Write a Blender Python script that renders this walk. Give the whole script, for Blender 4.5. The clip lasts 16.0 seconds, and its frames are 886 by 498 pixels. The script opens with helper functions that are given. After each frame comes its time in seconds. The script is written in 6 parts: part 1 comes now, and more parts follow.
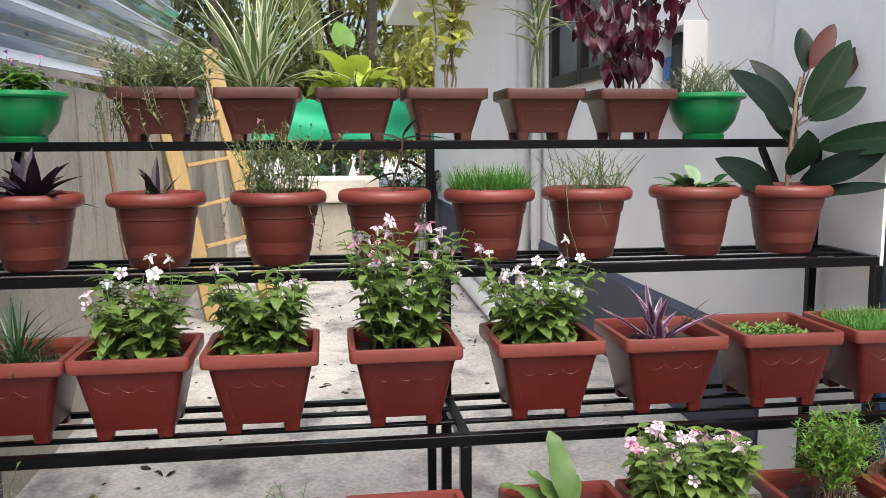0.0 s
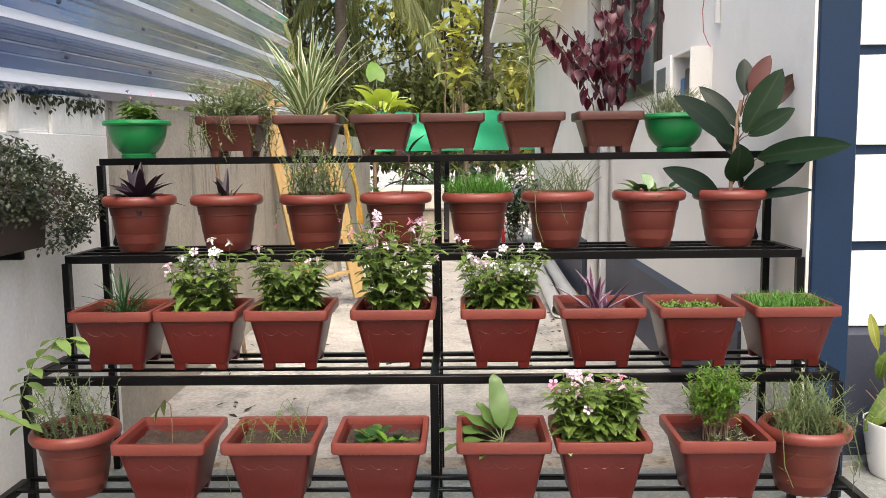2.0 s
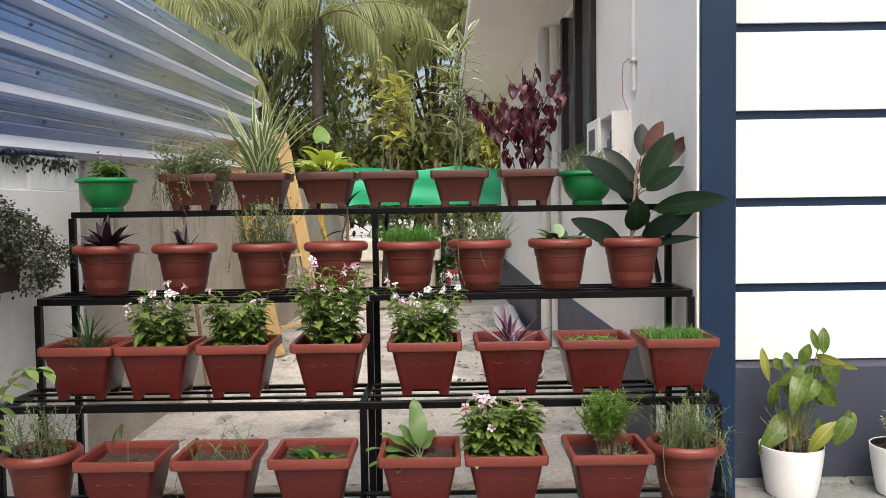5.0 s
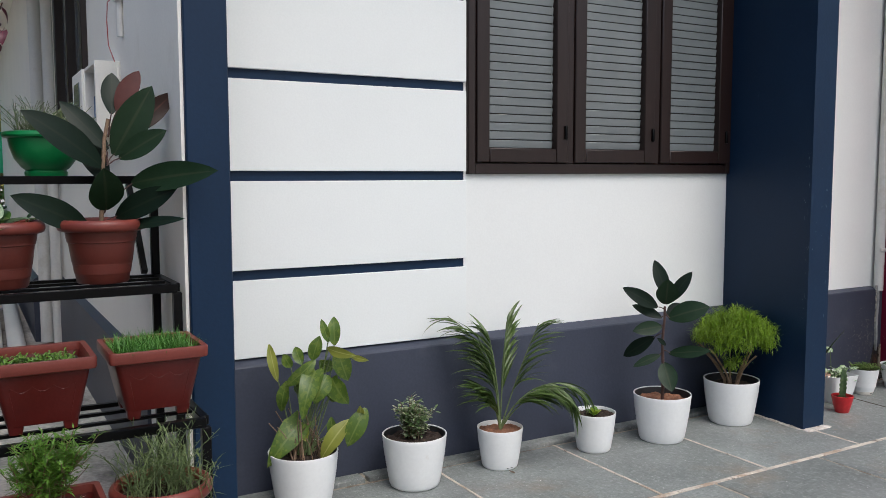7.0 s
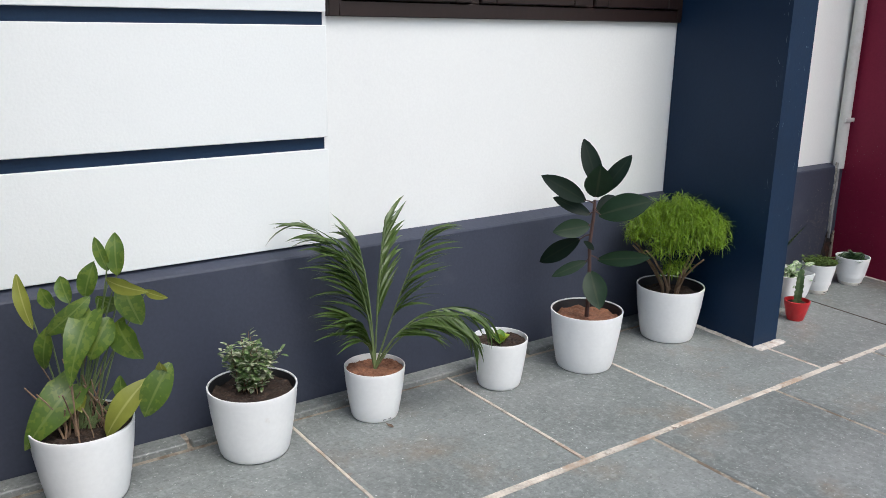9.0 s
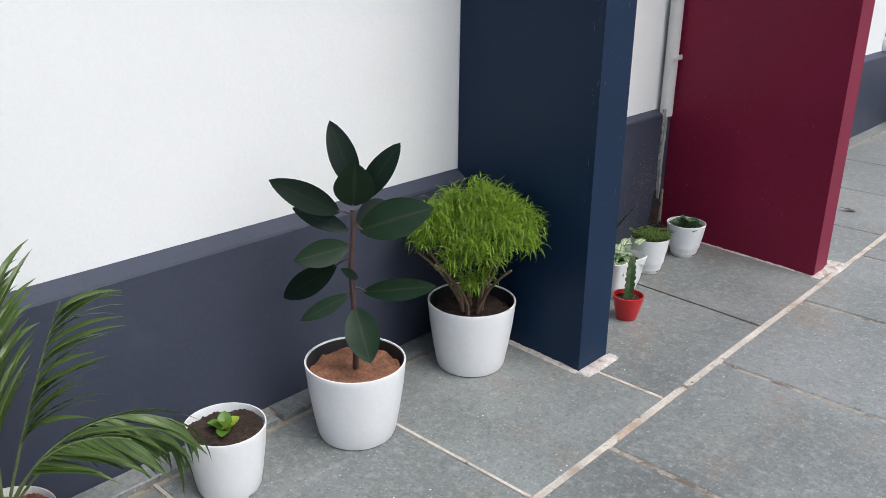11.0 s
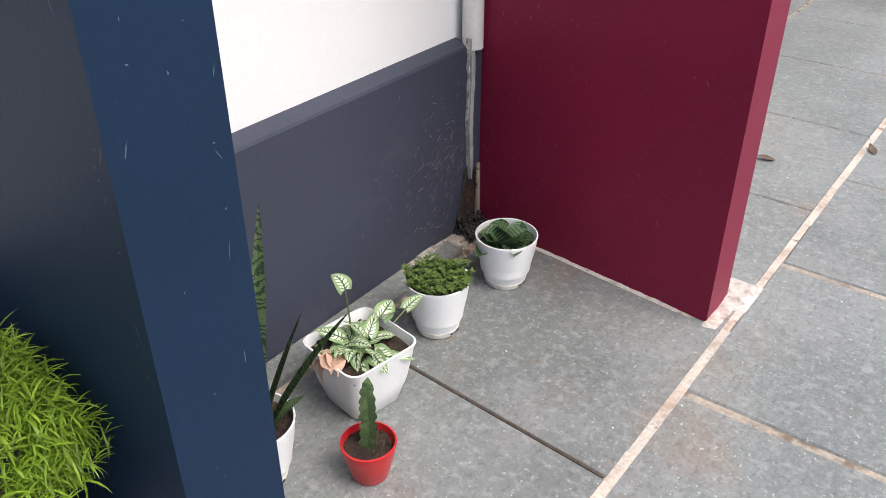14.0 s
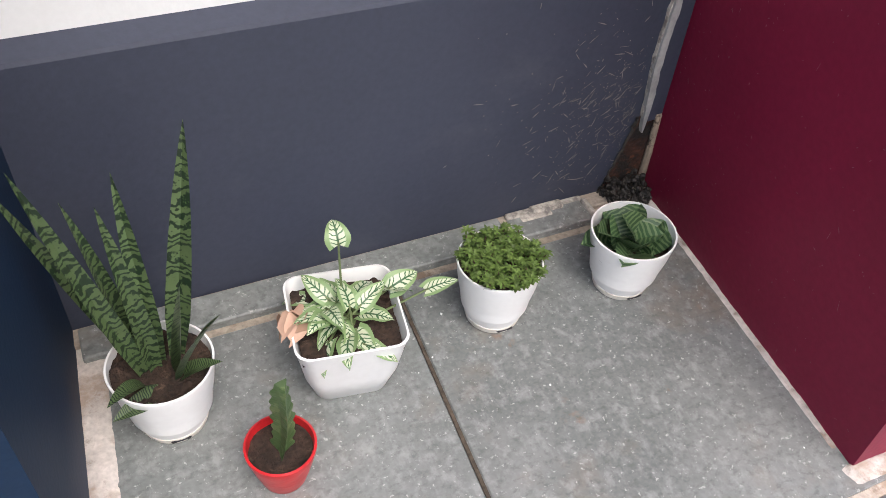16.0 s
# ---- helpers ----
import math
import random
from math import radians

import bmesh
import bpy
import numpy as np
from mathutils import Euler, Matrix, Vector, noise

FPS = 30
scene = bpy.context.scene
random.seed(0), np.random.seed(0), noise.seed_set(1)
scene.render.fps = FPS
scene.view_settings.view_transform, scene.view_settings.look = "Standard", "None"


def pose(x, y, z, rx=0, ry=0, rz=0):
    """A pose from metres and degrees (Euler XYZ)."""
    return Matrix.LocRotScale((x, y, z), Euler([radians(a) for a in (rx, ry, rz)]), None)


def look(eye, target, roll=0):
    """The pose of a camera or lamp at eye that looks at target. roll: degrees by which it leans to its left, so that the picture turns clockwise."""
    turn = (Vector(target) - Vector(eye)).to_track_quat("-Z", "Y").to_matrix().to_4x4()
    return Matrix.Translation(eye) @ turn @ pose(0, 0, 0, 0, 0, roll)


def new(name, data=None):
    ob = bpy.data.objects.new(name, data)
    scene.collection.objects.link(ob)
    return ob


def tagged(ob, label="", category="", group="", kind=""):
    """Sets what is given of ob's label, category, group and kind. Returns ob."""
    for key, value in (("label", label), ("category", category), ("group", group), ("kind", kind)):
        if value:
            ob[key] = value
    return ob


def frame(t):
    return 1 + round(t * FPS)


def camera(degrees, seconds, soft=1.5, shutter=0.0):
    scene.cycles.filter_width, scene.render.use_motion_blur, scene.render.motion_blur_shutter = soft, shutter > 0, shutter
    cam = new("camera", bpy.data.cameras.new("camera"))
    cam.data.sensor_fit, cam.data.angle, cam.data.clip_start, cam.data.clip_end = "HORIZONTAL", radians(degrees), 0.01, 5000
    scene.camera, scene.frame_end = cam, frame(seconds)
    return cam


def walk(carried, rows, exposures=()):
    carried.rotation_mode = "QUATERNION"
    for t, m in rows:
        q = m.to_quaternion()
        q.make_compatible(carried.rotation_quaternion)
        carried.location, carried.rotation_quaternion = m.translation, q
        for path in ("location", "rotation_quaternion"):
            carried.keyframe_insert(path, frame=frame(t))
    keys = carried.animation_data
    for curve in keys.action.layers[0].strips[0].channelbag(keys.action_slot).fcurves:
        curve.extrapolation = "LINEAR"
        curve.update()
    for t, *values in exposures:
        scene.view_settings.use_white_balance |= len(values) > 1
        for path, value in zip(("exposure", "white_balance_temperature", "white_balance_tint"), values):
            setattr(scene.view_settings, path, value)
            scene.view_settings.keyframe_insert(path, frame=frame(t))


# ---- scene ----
cam = camera(55.6, 16.0, soft=0.8)
PATH = [
    (0, (0.242, 0.381, 1.157), (0.512, 2.346, 0.905), -0.3),
    (0.5, (0.264, 0.262, 1.174), (0.593, 2.215, 0.894), 0.2),
    (1, (0.469, 0.073, 1.165), (0.66, 2.047, 0.9), 0.7),
    (1.5, (0.584, -0.122, 1.173), (0.637, 1.862, 0.924), -0.6),
    (2, (0.617, -0.271, 1.168), (0.573, 1.715, 0.941), -0.7),
    (2.5, (0.756, -0.35, 1.167), (0.622, 1.637, 0.981), -0.0),
    (3, (0.843, -0.449, 1.143), (0.66, 1.535, 0.971), 0.5),
    (3.2, (0.85, -0.48, 1.145), (0.657, 1.503, 0.969), 0.2),
    (5.3, (0.808, -0.629, 1.161), (0.874, 1.368, 1.066), -0.3),
    (5.5, (0.853, -0.587, 1.155), (0.984, 1.406, 1.055), 0.6),
    (6, (0.975, -0.471, 1.146), (1.331, 1.491, 0.994), 1.4),
    (6.5, (1.069, -0.264, 1.137), (1.787, 1.595, 0.958), 0.8),
    (7, (1.171, -0.082, 1.163), (2.161, 1.647, 0.988), -0.1),
    (7.5, (1.333, 0.073, 1.148), (2.436, 1.728, 0.935), 0.6),
    (8, (1.516, 0.208, 1.133), (2.574, 1.877, 0.823), 1.3),
    (8.2, (1.582, 0.317, 1.135), (2.651, 1.966, 0.763), 1.1),
    (10.3, (2.238, 1.064, 1.194), (3.541, 2.431, 0.535), 0.3),
    (10.5, (2.334, 1.15, 1.171), (3.691, 2.457, 0.5), -0.1),
    (11, (2.606, 1.19, 1.189), (3.983, 2.458, 0.484), 0.7),
    (11.5, (2.832, 1.256, 1.187), (4.257, 2.444, 0.438), 1.1),
    (12, (3.111, 1.391, 1.183), (4.62, 2.437, 0.389), 0.2),
    (12.5, (3.37, 1.453, 1.157), (4.854, 2.48, 0.295), -0.1),
    (13, (3.624, 1.487, 1.153), (5.07, 2.548, 0.267), -0.5),
    (13.5, (3.916, 1.625, 1.146), (5.373, 2.624, 0.209), -0.0),
    (14, (4.095, 1.692, 1.169), (5.447, 2.715, 0.107), -0.1),
    (14.5, (4.324, 1.677, 1.192), (5.428, 2.883, 0.041), -1.4),
    (15, (4.472, 1.697, 1.153), (5.473, 2.916, -0.077), 1.3),
    (15.5, (4.666, 1.806, 1.126), (5.544, 2.991, -0.225), 4.5),
    (16, (4.773, 1.808, 1.117), (5.429, 3.064, -0.295), 5.0),
]
EXPOSURES = [(0, 1.0, 6000, 9), (1.0, 1.06, 6400, 10), (2.5, 1.08, 6500, 10), (5.3, 0.58, 6400, 10), (6.2, 0.14, 6050, 9), (7.0, -0.02, 5800, 8), (8.2, 0.16, 5750, 7), (10.5, 0.17, 5700, 8), (11.5, 0.27, 5700, 8), (12.0, 0.56, 6000, 10), (13.0, 0.70, 6050, 11), (13.5, 0.84, 6050, 11), (14.0, 0.58, 5950, 11), (14.5, 0.40, 5950, 11), (15.3, 0.38, 5950, 11), (16, 0.56, 5950, 12)]
walk(cam, [(t, look(eye, target, roll)) for t, eye, target, roll in PATH], EXPOSURES)

# ---- world and light ----
world = bpy.data.worlds.new("sky")
scene.world = world
world.use_nodes = True
wn = world.node_tree.nodes
sky = wn.new("ShaderNodeTexSky")
sky.sky_type = "NISHITA"
sky.sun_disc = False
sky.sun_elevation, sky.sun_rotation = radians(58), radians(174)
sky.air_density, sky.dust_density, sky.ozone_density = 1.3, 7.0, 1.0
wn["Background"].inputs["Strength"].default_value = 0.15
world.node_tree.links.new(sky.outputs[0], wn["Background"].inputs["Color"])
sun = new("sun", bpy.data.lights.new("sun", "SUN"))
sun.data.energy, sun.data.angle, sun.data.color = 0.8, radians(38), (1.0, 0.96, 0.91)
sun.matrix_world = look((3.5, -2.45, 8.0), (3, 2.5, 0))


# ---- materials ----


def mat(name, color, rough=0.6, vary=0.12, scale=5.0, fine=0.08, fscale=70.0, bump=0.15, metal=0.0, rand=0.0, spec=0.5, stretch=(1, 1, 1), coat=0.0):
    """A surface with variation at two scales and a fine relief."""
    m = bpy.data.materials.new(name)
    m.use_nodes = True
    nt = m.node_tree
    n, link = nt.nodes, nt.links.new
    bsdf = n["Principled BSDF"]
    geo = n.new("ShaderNodeNewGeometry")
    mp = n.new("ShaderNodeMapping")
    mp.inputs["Scale"].default_value = stretch
    link(geo.outputs["Position"], mp.inputs["Vector"])
    big = n.new("ShaderNodeTexNoise")
    big.inputs["Scale"].default_value, big.inputs["Detail"].default_value = scale, 5
    small = n.new("ShaderNodeTexNoise")
    small.inputs["Scale"].default_value, small.inputs["Detail"].default_value = fscale, 3
    link(mp.outputs[0], big.inputs["Vector"])
    link(mp.outputs[0], small.inputs["Vector"])
    r1 = n.new("ShaderNodeMapRange")
    r1.inputs["From Min"].default_value, r1.inputs["From Max"].default_value = 0.3, 0.7
    r1.inputs["To Min"].default_value, r1.inputs["To Max"].default_value = 1 - vary, 1 + vary
    link(big.outputs["Fac"], r1.inputs["Value"])
    r2 = n.new("ShaderNodeMapRange")
    r2.inputs["From Min"].default_value, r2.inputs["From Max"].default_value = 0.3, 0.7
    r2.inputs["To Min"].default_value, r2.inputs["To Max"].default_value = 1 - fine, 1 + fine
    link(small.outputs["Fac"], r2.inputs["Value"])
    mul = n.new("ShaderNodeMath")
    mul.operation = "MULTIPLY"
    link(r1.outputs[0], mul.inputs[0])
    link(r2.outputs[0], mul.inputs[1])
    out = mul.outputs[0]
    if rand:
        oi = n.new("ShaderNodeObjectInfo")
        r3 = n.new("ShaderNodeMapRange")
        r3.inputs["To Min"].default_value, r3.inputs["To Max"].default_value = 1 - rand, 1 + rand
        link(oi.outputs["Random"], r3.inputs["Value"])
        m2 = n.new("ShaderNodeMath")
        m2.operation = "MULTIPLY"
        link(out, m2.inputs[0])
        link(r3.outputs[0], m2.inputs[1])
        out = m2.outputs[0]
    sc = n.new("ShaderNodeVectorMath")
    sc.operation = "SCALE"
    sc.inputs[0].default_value = color
    sc.name = "tone"
    link(out, sc.inputs["Scale"])
    link(sc.outputs["Vector"], bsdf.inputs["Base Color"])
    bsdf.inputs["Roughness"].default_value = rough
    bsdf.inputs["Metallic"].default_value = metal
    bsdf.inputs["Specular IOR Level"].default_value = spec
    bsdf.inputs["Coat Weight"].default_value = coat
    if bump:
        b = n.new("ShaderNodeBump")
        b.inputs["Strength"].default_value, b.inputs["Distance"].default_value = bump, 0.004
        link(small.outputs["Fac"], b.inputs["Height"])
        link(b.outputs[0], bsdf.inputs["Normal"])
    return m


def stains(m, color, scale=3.0, lo=0.55, hi=0.7, amount=1.0, stretch=(1, 1, 1), detail=6, zone=None):
    """Lay stains of a second colour over a material, in patches; zone: (axis, from, to) in which they fade in."""
    nt = m.node_tree
    n, link = nt.nodes, nt.links.new
    bsdf = n["Principled BSDF"]
    src = bsdf.inputs["Base Color"].links[0].from_socket
    geo = n.new("ShaderNodeNewGeometry")
    mp = n.new("ShaderNodeMapping")
    mp.inputs["Scale"].default_value = stretch
    link(geo.outputs["Position"], mp.inputs["Vector"])
    t = n.new("ShaderNodeTexNoise")
    t.inputs["Scale"].default_value, t.inputs["Detail"].default_value, t.inputs["Roughness"].default_value = scale, detail, 0.65
    link(mp.outputs[0], t.inputs["Vector"])
    r = n.new("ShaderNodeMapRange")
    r.inputs["From Min"].default_value, r.inputs["From Max"].default_value = lo, hi
    r.inputs["To Max"].default_value = amount
    link(t.outputs["Fac"], r.inputs["Value"])
    fac = r.outputs[0]
    if zone:
        axis, a, b = zone
        sp = n.new("ShaderNodeSeparateXYZ")
        link(geo.outputs["Position"], sp.inputs[0])
        z = n.new("ShaderNodeMapRange")
        z.inputs["From Min"].default_value, z.inputs["From Max"].default_value = a, b
        link(sp.outputs[axis], z.inputs["Value"])
        mm = n.new("ShaderNodeMath")
        mm.operation = "MULTIPLY"
        link(fac, mm.inputs[0])
        link(z.outputs[0], mm.inputs[1])
        fac = mm.outputs[0]
    mix = n.new("ShaderNodeMix")
    mix.data_type = "RGBA"
    link(fac, mix.inputs["Factor"])
    link(src, mix.inputs["A"])
    mix.inputs["B"].default_value = (*color, 1)
    link(mix.outputs["Result"], bsdf.inputs["Base Color"])
    return m


M_WHITE = stains(mat("white_paint", (0.815, 0.825, 0.81), 0.65, 0.02, 2.0, 0.015, 140, 0.12), (0.62, 0.57, 0.5), 2.5, 0.7, 0.84, 0.12)
M_PANEL = mat("panel_paint", (0.805, 0.825, 0.815), 0.6, 0.02, 1.5, 0.015, 140, 0.1)
M_CREAM = stains(mat("cream_wall_paint", (0.85, 0.82, 0.76), 0.7, 0.03, 2.0, 0.02, 120, 0.12), (0.55, 0.5, 0.42), 2.0, 0.62, 0.8, 0.3)
M_NAVY = stains(mat("navy_paint", (0.0042, 0.0195, 0.052), 0.55, 0.08, 3.0, 0.05, 90, 0.12, spec=0.3), (0.10, 0.14, 0.2), 9, 0.68, 0.8, 0.35, (1, 1, 0.25))
M_MAROON = stains(mat("maroon_paint", (0.19, 0.0105, 0.039), 0.5, 0.10, 2.5, 0.06, 90, 0.12, spec=0.22), (0.22, 0.05, 0.07), 40, 0.66, 0.76, 0.45, (1, 1, 0.5))
M_DADO = stains(mat("slate_grey_paint", (0.047, 0.054, 0.080), 0.5, 0.08, 3.0, 0.06, 90, 0.14, spec=0.35), (0.11, 0.12, 0.145), 5, 0.55, 0.8, 0.4)
M_SLAB = stains(mat("grey_slate_slab", (0.192, 0.206, 0.198), 0.5, 0.18, 3.0, 0.16, 120, 0.25, rand=0.14), (0.15, 0.165, 0.16), 7, 0.50, 0.72, 0.5)
stains(M_SLAB, (0.275, 0.28, 0.275), 1.7, 0.46, 0.64, 0.6, detail=5)
stains(M_SLAB, (0.25, 0.185, 0.125), 3.1, 0.54, 0.70, 0.5, detail=7)
stains(M_SLAB, (0.37, 0.385, 0.375), 48, 0.50, 0.66, 0.5, (1, 0.7, 1), detail=8)
stains(M_SLAB, (0.115, 0.13, 0.122), 22, 0.50, 0.72, 0.38, (0.8, 1, 1), detail=8)
stains(M_SLAB, (0.085, 0.09, 0.085), 90, 0.52, 0.66, 0.45, (0.7, 1, 1), detail=7)
stains(M_SLAB, (0.54, 0.54, 0.52), 105, 0.62, 0.67, 0.7, detail=4)
stains(M_SLAB, (0.30, 0.16, 0.08), 11, 0.66, 0.74, 0.45, detail=6)
M_MORTAR = stains(mat("cement_joint", (0.36, 0.31, 0.25), 0.9, 0.15, 12, 0.2, 120, 0.6), (0.14, 0.10, 0.07), 14, 0.52, 0.62, 0.85)
M_GROUND = stains(stains(mat("rough_concrete", (0.45, 0.425, 0.385), 0.9, 0.2, 3.0, 0.2, 60, 0.6), (0.085, 0.085, 0.08), 3.4, 0.50, 0.66, 0.8, (1, 0.6, 1), 8), (0.62, 0.58, 0.52), 3.1, 0.56, 0.68, 0.7)
M_OLDWALL = stains(stains(mat("weathered_plaster", (0.40, 0.36, 0.295), 0.9, 0.15, 3, 0.12, 60, 0.4), (0.045, 0.045, 0.035), 5, 0.55, 0.68, 0.9, (1, 1.6, 0.3), 6, ("Z", 0.3, 1.4)), (0.10, 0.12, 0.05), 6, 0.6, 0.75, 0.6, (1, 1, 0.6), 5, ("Z", 0.9, 1.5))
# the layer fading in along Y paints the grazing reflection on the fence's far end
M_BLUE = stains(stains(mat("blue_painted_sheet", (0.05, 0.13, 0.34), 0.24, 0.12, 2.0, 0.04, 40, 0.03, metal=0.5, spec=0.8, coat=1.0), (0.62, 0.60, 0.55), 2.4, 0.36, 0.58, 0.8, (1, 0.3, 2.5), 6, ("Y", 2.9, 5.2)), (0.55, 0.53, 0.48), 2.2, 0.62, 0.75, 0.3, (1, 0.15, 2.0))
# pale colour standing in for the sky's reflection on the fence ribs
M_RIBSHEEN = stains(mat("rib_sky_sheen", (0.66, 0.68, 0.71), 0.32, 0.06, 3, 0.05, 60, 0.05, metal=0.35, stretch=(1, 0.3, 1)), (0.25, 0.32, 0.46), 3.0, 0.55, 0.75, 0.5, (1, 0.3, 1))
M_STEELBOLT = mat("dull_steel", (0.12, 0.12, 0.13), 0.5, 0.2, metal=0.5)
M_BLACK = mat("black_enamel", (0.0022, 0.0022, 0.0026), 0.3, 0.2, 8, 0.1, 120, 0.1, spec=0.16)
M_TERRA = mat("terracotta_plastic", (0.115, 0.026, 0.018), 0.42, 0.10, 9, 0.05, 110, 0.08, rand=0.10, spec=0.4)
M_BROWN = mat("brown_plastic", (0.086, 0.026, 0.0185), 0.42, 0.12, 9, 0.05, 110, 0.08, rand=0.10)
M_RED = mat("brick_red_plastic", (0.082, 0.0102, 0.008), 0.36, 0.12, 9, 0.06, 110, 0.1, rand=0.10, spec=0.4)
M_RIM = mat("lighter_red_plastic", (0.165, 0.036, 0.026), 0.38, 0.10, 9, 0.05, 110, 0.08, rand=0.08, spec=0.4)
M_GREENPOT = mat("green_plastic", (0.012, 0.20, 0.055), 0.3, 0.08, 9, 0.04, 110, 0.05)
M_WHITEPOT = stains(mat("white_plastic", (0.83, 0.835, 0.825), 0.28, 0.03, 6, 0.02, 80, 0.03), (0.45, 0.33, 0.22), 9, 0.66, 0.8, 0.35)
M_LINER = mat("black_plastic", (0.02, 0.02, 0.022), 0.5, 0.1)
M_REDPOT = mat("bright_red_plastic", (0.50, 0.018, 0.022), 0.3, 0.06)
M_SOIL = stains(mat("dark_soil", (0.032, 0.019, 0.0125), 0.95, 0.4, 30, 0.5, 150, 1.0), (0.12, 0.075, 0.05), 60, 0.58, 0.7, 0.7)
M_LATERITE = stains(mat("red_soil", (0.23, 0.105, 0.058), 0.95, 0.25, 25, 0.3, 130, 1.0), (0.12, 0.05, 0.03), 30, 0.55, 0.7, 0.7)
M_FRAME = mat("dark_brown_wood_paint", (0.018, 0.009, 0.0075), 0.4, 0.15, 6, 0.1, 60, 0.15, stretch=(1, 1, 0.2))
M_GRANITE = mat("black_granite", (0.022, 0.021, 0.021), 0.28, 0.2, 20, 0.3, 200, 0.05)
M_GRANITE_TOP = mat("brown_granite", (0.13, 0.11, 0.095), 0.25, 0.1, 10, 0.2, 200, 0.05)
M_PVC = stains(mat("white_pvc", (0.66, 0.65, 0.62), 0.4, 0.05, 5, 0.03, 80, 0.05), (0.4, 0.33, 0.25), 4, 0.6, 0.75, 0.5)
M_WOODY = mat("yellow_wood", (0.44, 0.30, 0.125), 0.6, 0.12, 6, 0.1, 60, 0.2, stretch=(1, 1, 0.2))
M_DEBRIS = mat("dark_debris", (0.03, 0.026, 0.022), 0.9, 0.4, 20, 0.4, 80, 0.8)
M_GREENTARP = mat("green_tarpaulin", (0.03, 0.42, 0.20), 0.45, 0.10, 3, 0.05, 40, 0.2)

# ---- building helpers ----


class Geo:
    """Collects faces, with a leaf or sheet coordinate for each corner, into one mesh."""

    def __init__(self):
        self.v, self.f, self.uv = [], [], []

    def add(self, verts, faces, uvs=None, m=None):
        k = len(self.v)
        self.v += [tuple(m @ Vector(p)) for p in verts] if m else [tuple(p) for p in verts]
        self.f += [tuple(i + k for i in f) for f in faces]
        self.uv += list(uvs) if uvs else [(0.5, 0.5)] * len(verts)
        return self

    def box(self, x0, x1, y0, y1, z0, z1, bev=0.003, m=None):
        b = min(bev, (x1 - x0) / 2.2, (y1 - y0) / 2.2, (z1 - z0) / 2.2)
        bm = bmesh.new()
        bmesh.ops.create_cube(bm, size=1.0)
        bmesh.ops.scale(bm, vec=(x1 - x0, y1 - y0, z1 - z0), verts=bm.verts)
        bmesh.ops.translate(bm, vec=((x0 + x1) / 2, (y0 + y1) / 2, (z0 + z1) / 2), verts=bm.verts)
        if b > 0:
            bmesh.ops.bevel(bm, geom=bm.edges[:], offset=b, segments=1, affect="EDGES")
        bm.verts.index_update()
        self.add([v.co.copy() for v in bm.verts], [[v.index for v in f.verts] for f in bm.faces], None, m)
        bm.free()
        return self

    def lathe(self, profile, seg=40, m=None, close=False):
        k, rows = len(profile), []
        verts = [(r * math.cos(2 * math.pi * i / seg), r * math.sin(2 * math.pi * i / seg), z) for r, z in profile for i in range(seg)]
        faces = [(j * seg + i, j * seg + (i + 1) % seg, (j + 1) * seg + (i + 1) % seg, (j + 1) * seg + i) for j in range(k - 1) for i in range(seg)]
        if close:
            faces.append(tuple(range((k - 1) * seg, k * seg)))
        return self.add(verts, faces, None, m)

    def loft(self, levels, radius=0.02, corner=4, m=None, cap=True):
        """Rounded rectangles (half x, half y, z) joined one to the next."""
        rings = []
        for hx, hy, z in levels:
            r = min(radius, hx * 0.9, hy * 0.9)
            for cx, cy, a0 in ((hx - r, hy - r, 0), (-hx + r, hy - r, 90), (-hx + r, -hy + r, 180), (hx - r, -hy + r, 270)):
                for i in range(corner + 1):
                    a = radians(a0 + 90 * i / corner)
                    rings.append((cx + r * math.cos(a), cy + r * math.sin(a), z))
        s = 4 * (corner + 1)
        faces = [(j * s + i, j * s + (i + 1) % s, (j + 1) * s + (i + 1) % s, (j + 1) * s + i) for j in range(len(levels) - 1) for i in range(s)]
        if cap:
            faces.append(tuple(reversed(range(s))))
        return self.add(rings, faces, None, m)

    def tube(self, pts, r0, r1=None, seg=6, m=None):
        r1 = r0 if r1 is None else r1
        pts = [Vector(p) for p in pts]
        verts, n = [], len(pts)
        for i, p in enumerate(pts):
            d = (pts[min(i + 1, n - 1)] - pts[max(i - 1, 0)]).normalized()
            a = d.cross(Vector((0, 0, 1)) if abs(d.z) < 0.9 else Vector((1, 0, 0))).normalized()
            b = d.cross(a)
            r = r0 + (r1 - r0) * i / max(1, n - 1)
            verts += [p + r * (a * math.cos(2 * math.pi * k / seg) + b * math.sin(2 * math.pi * k / seg)) for k in range(seg)]
        faces = [(j * seg + i, j * seg + (i + 1) % seg, (j + 1) * seg + (i + 1) % seg, (j + 1) * seg + i) for j in range(n - 1) for i in range(seg)]
        faces += [tuple(reversed(range(seg))), tuple(range((n - 1) * seg, n * seg))]
        return self.add(verts, faces, [(0.5, (i // seg) / max(1, n - 1)) for i in range(n * seg)], m)

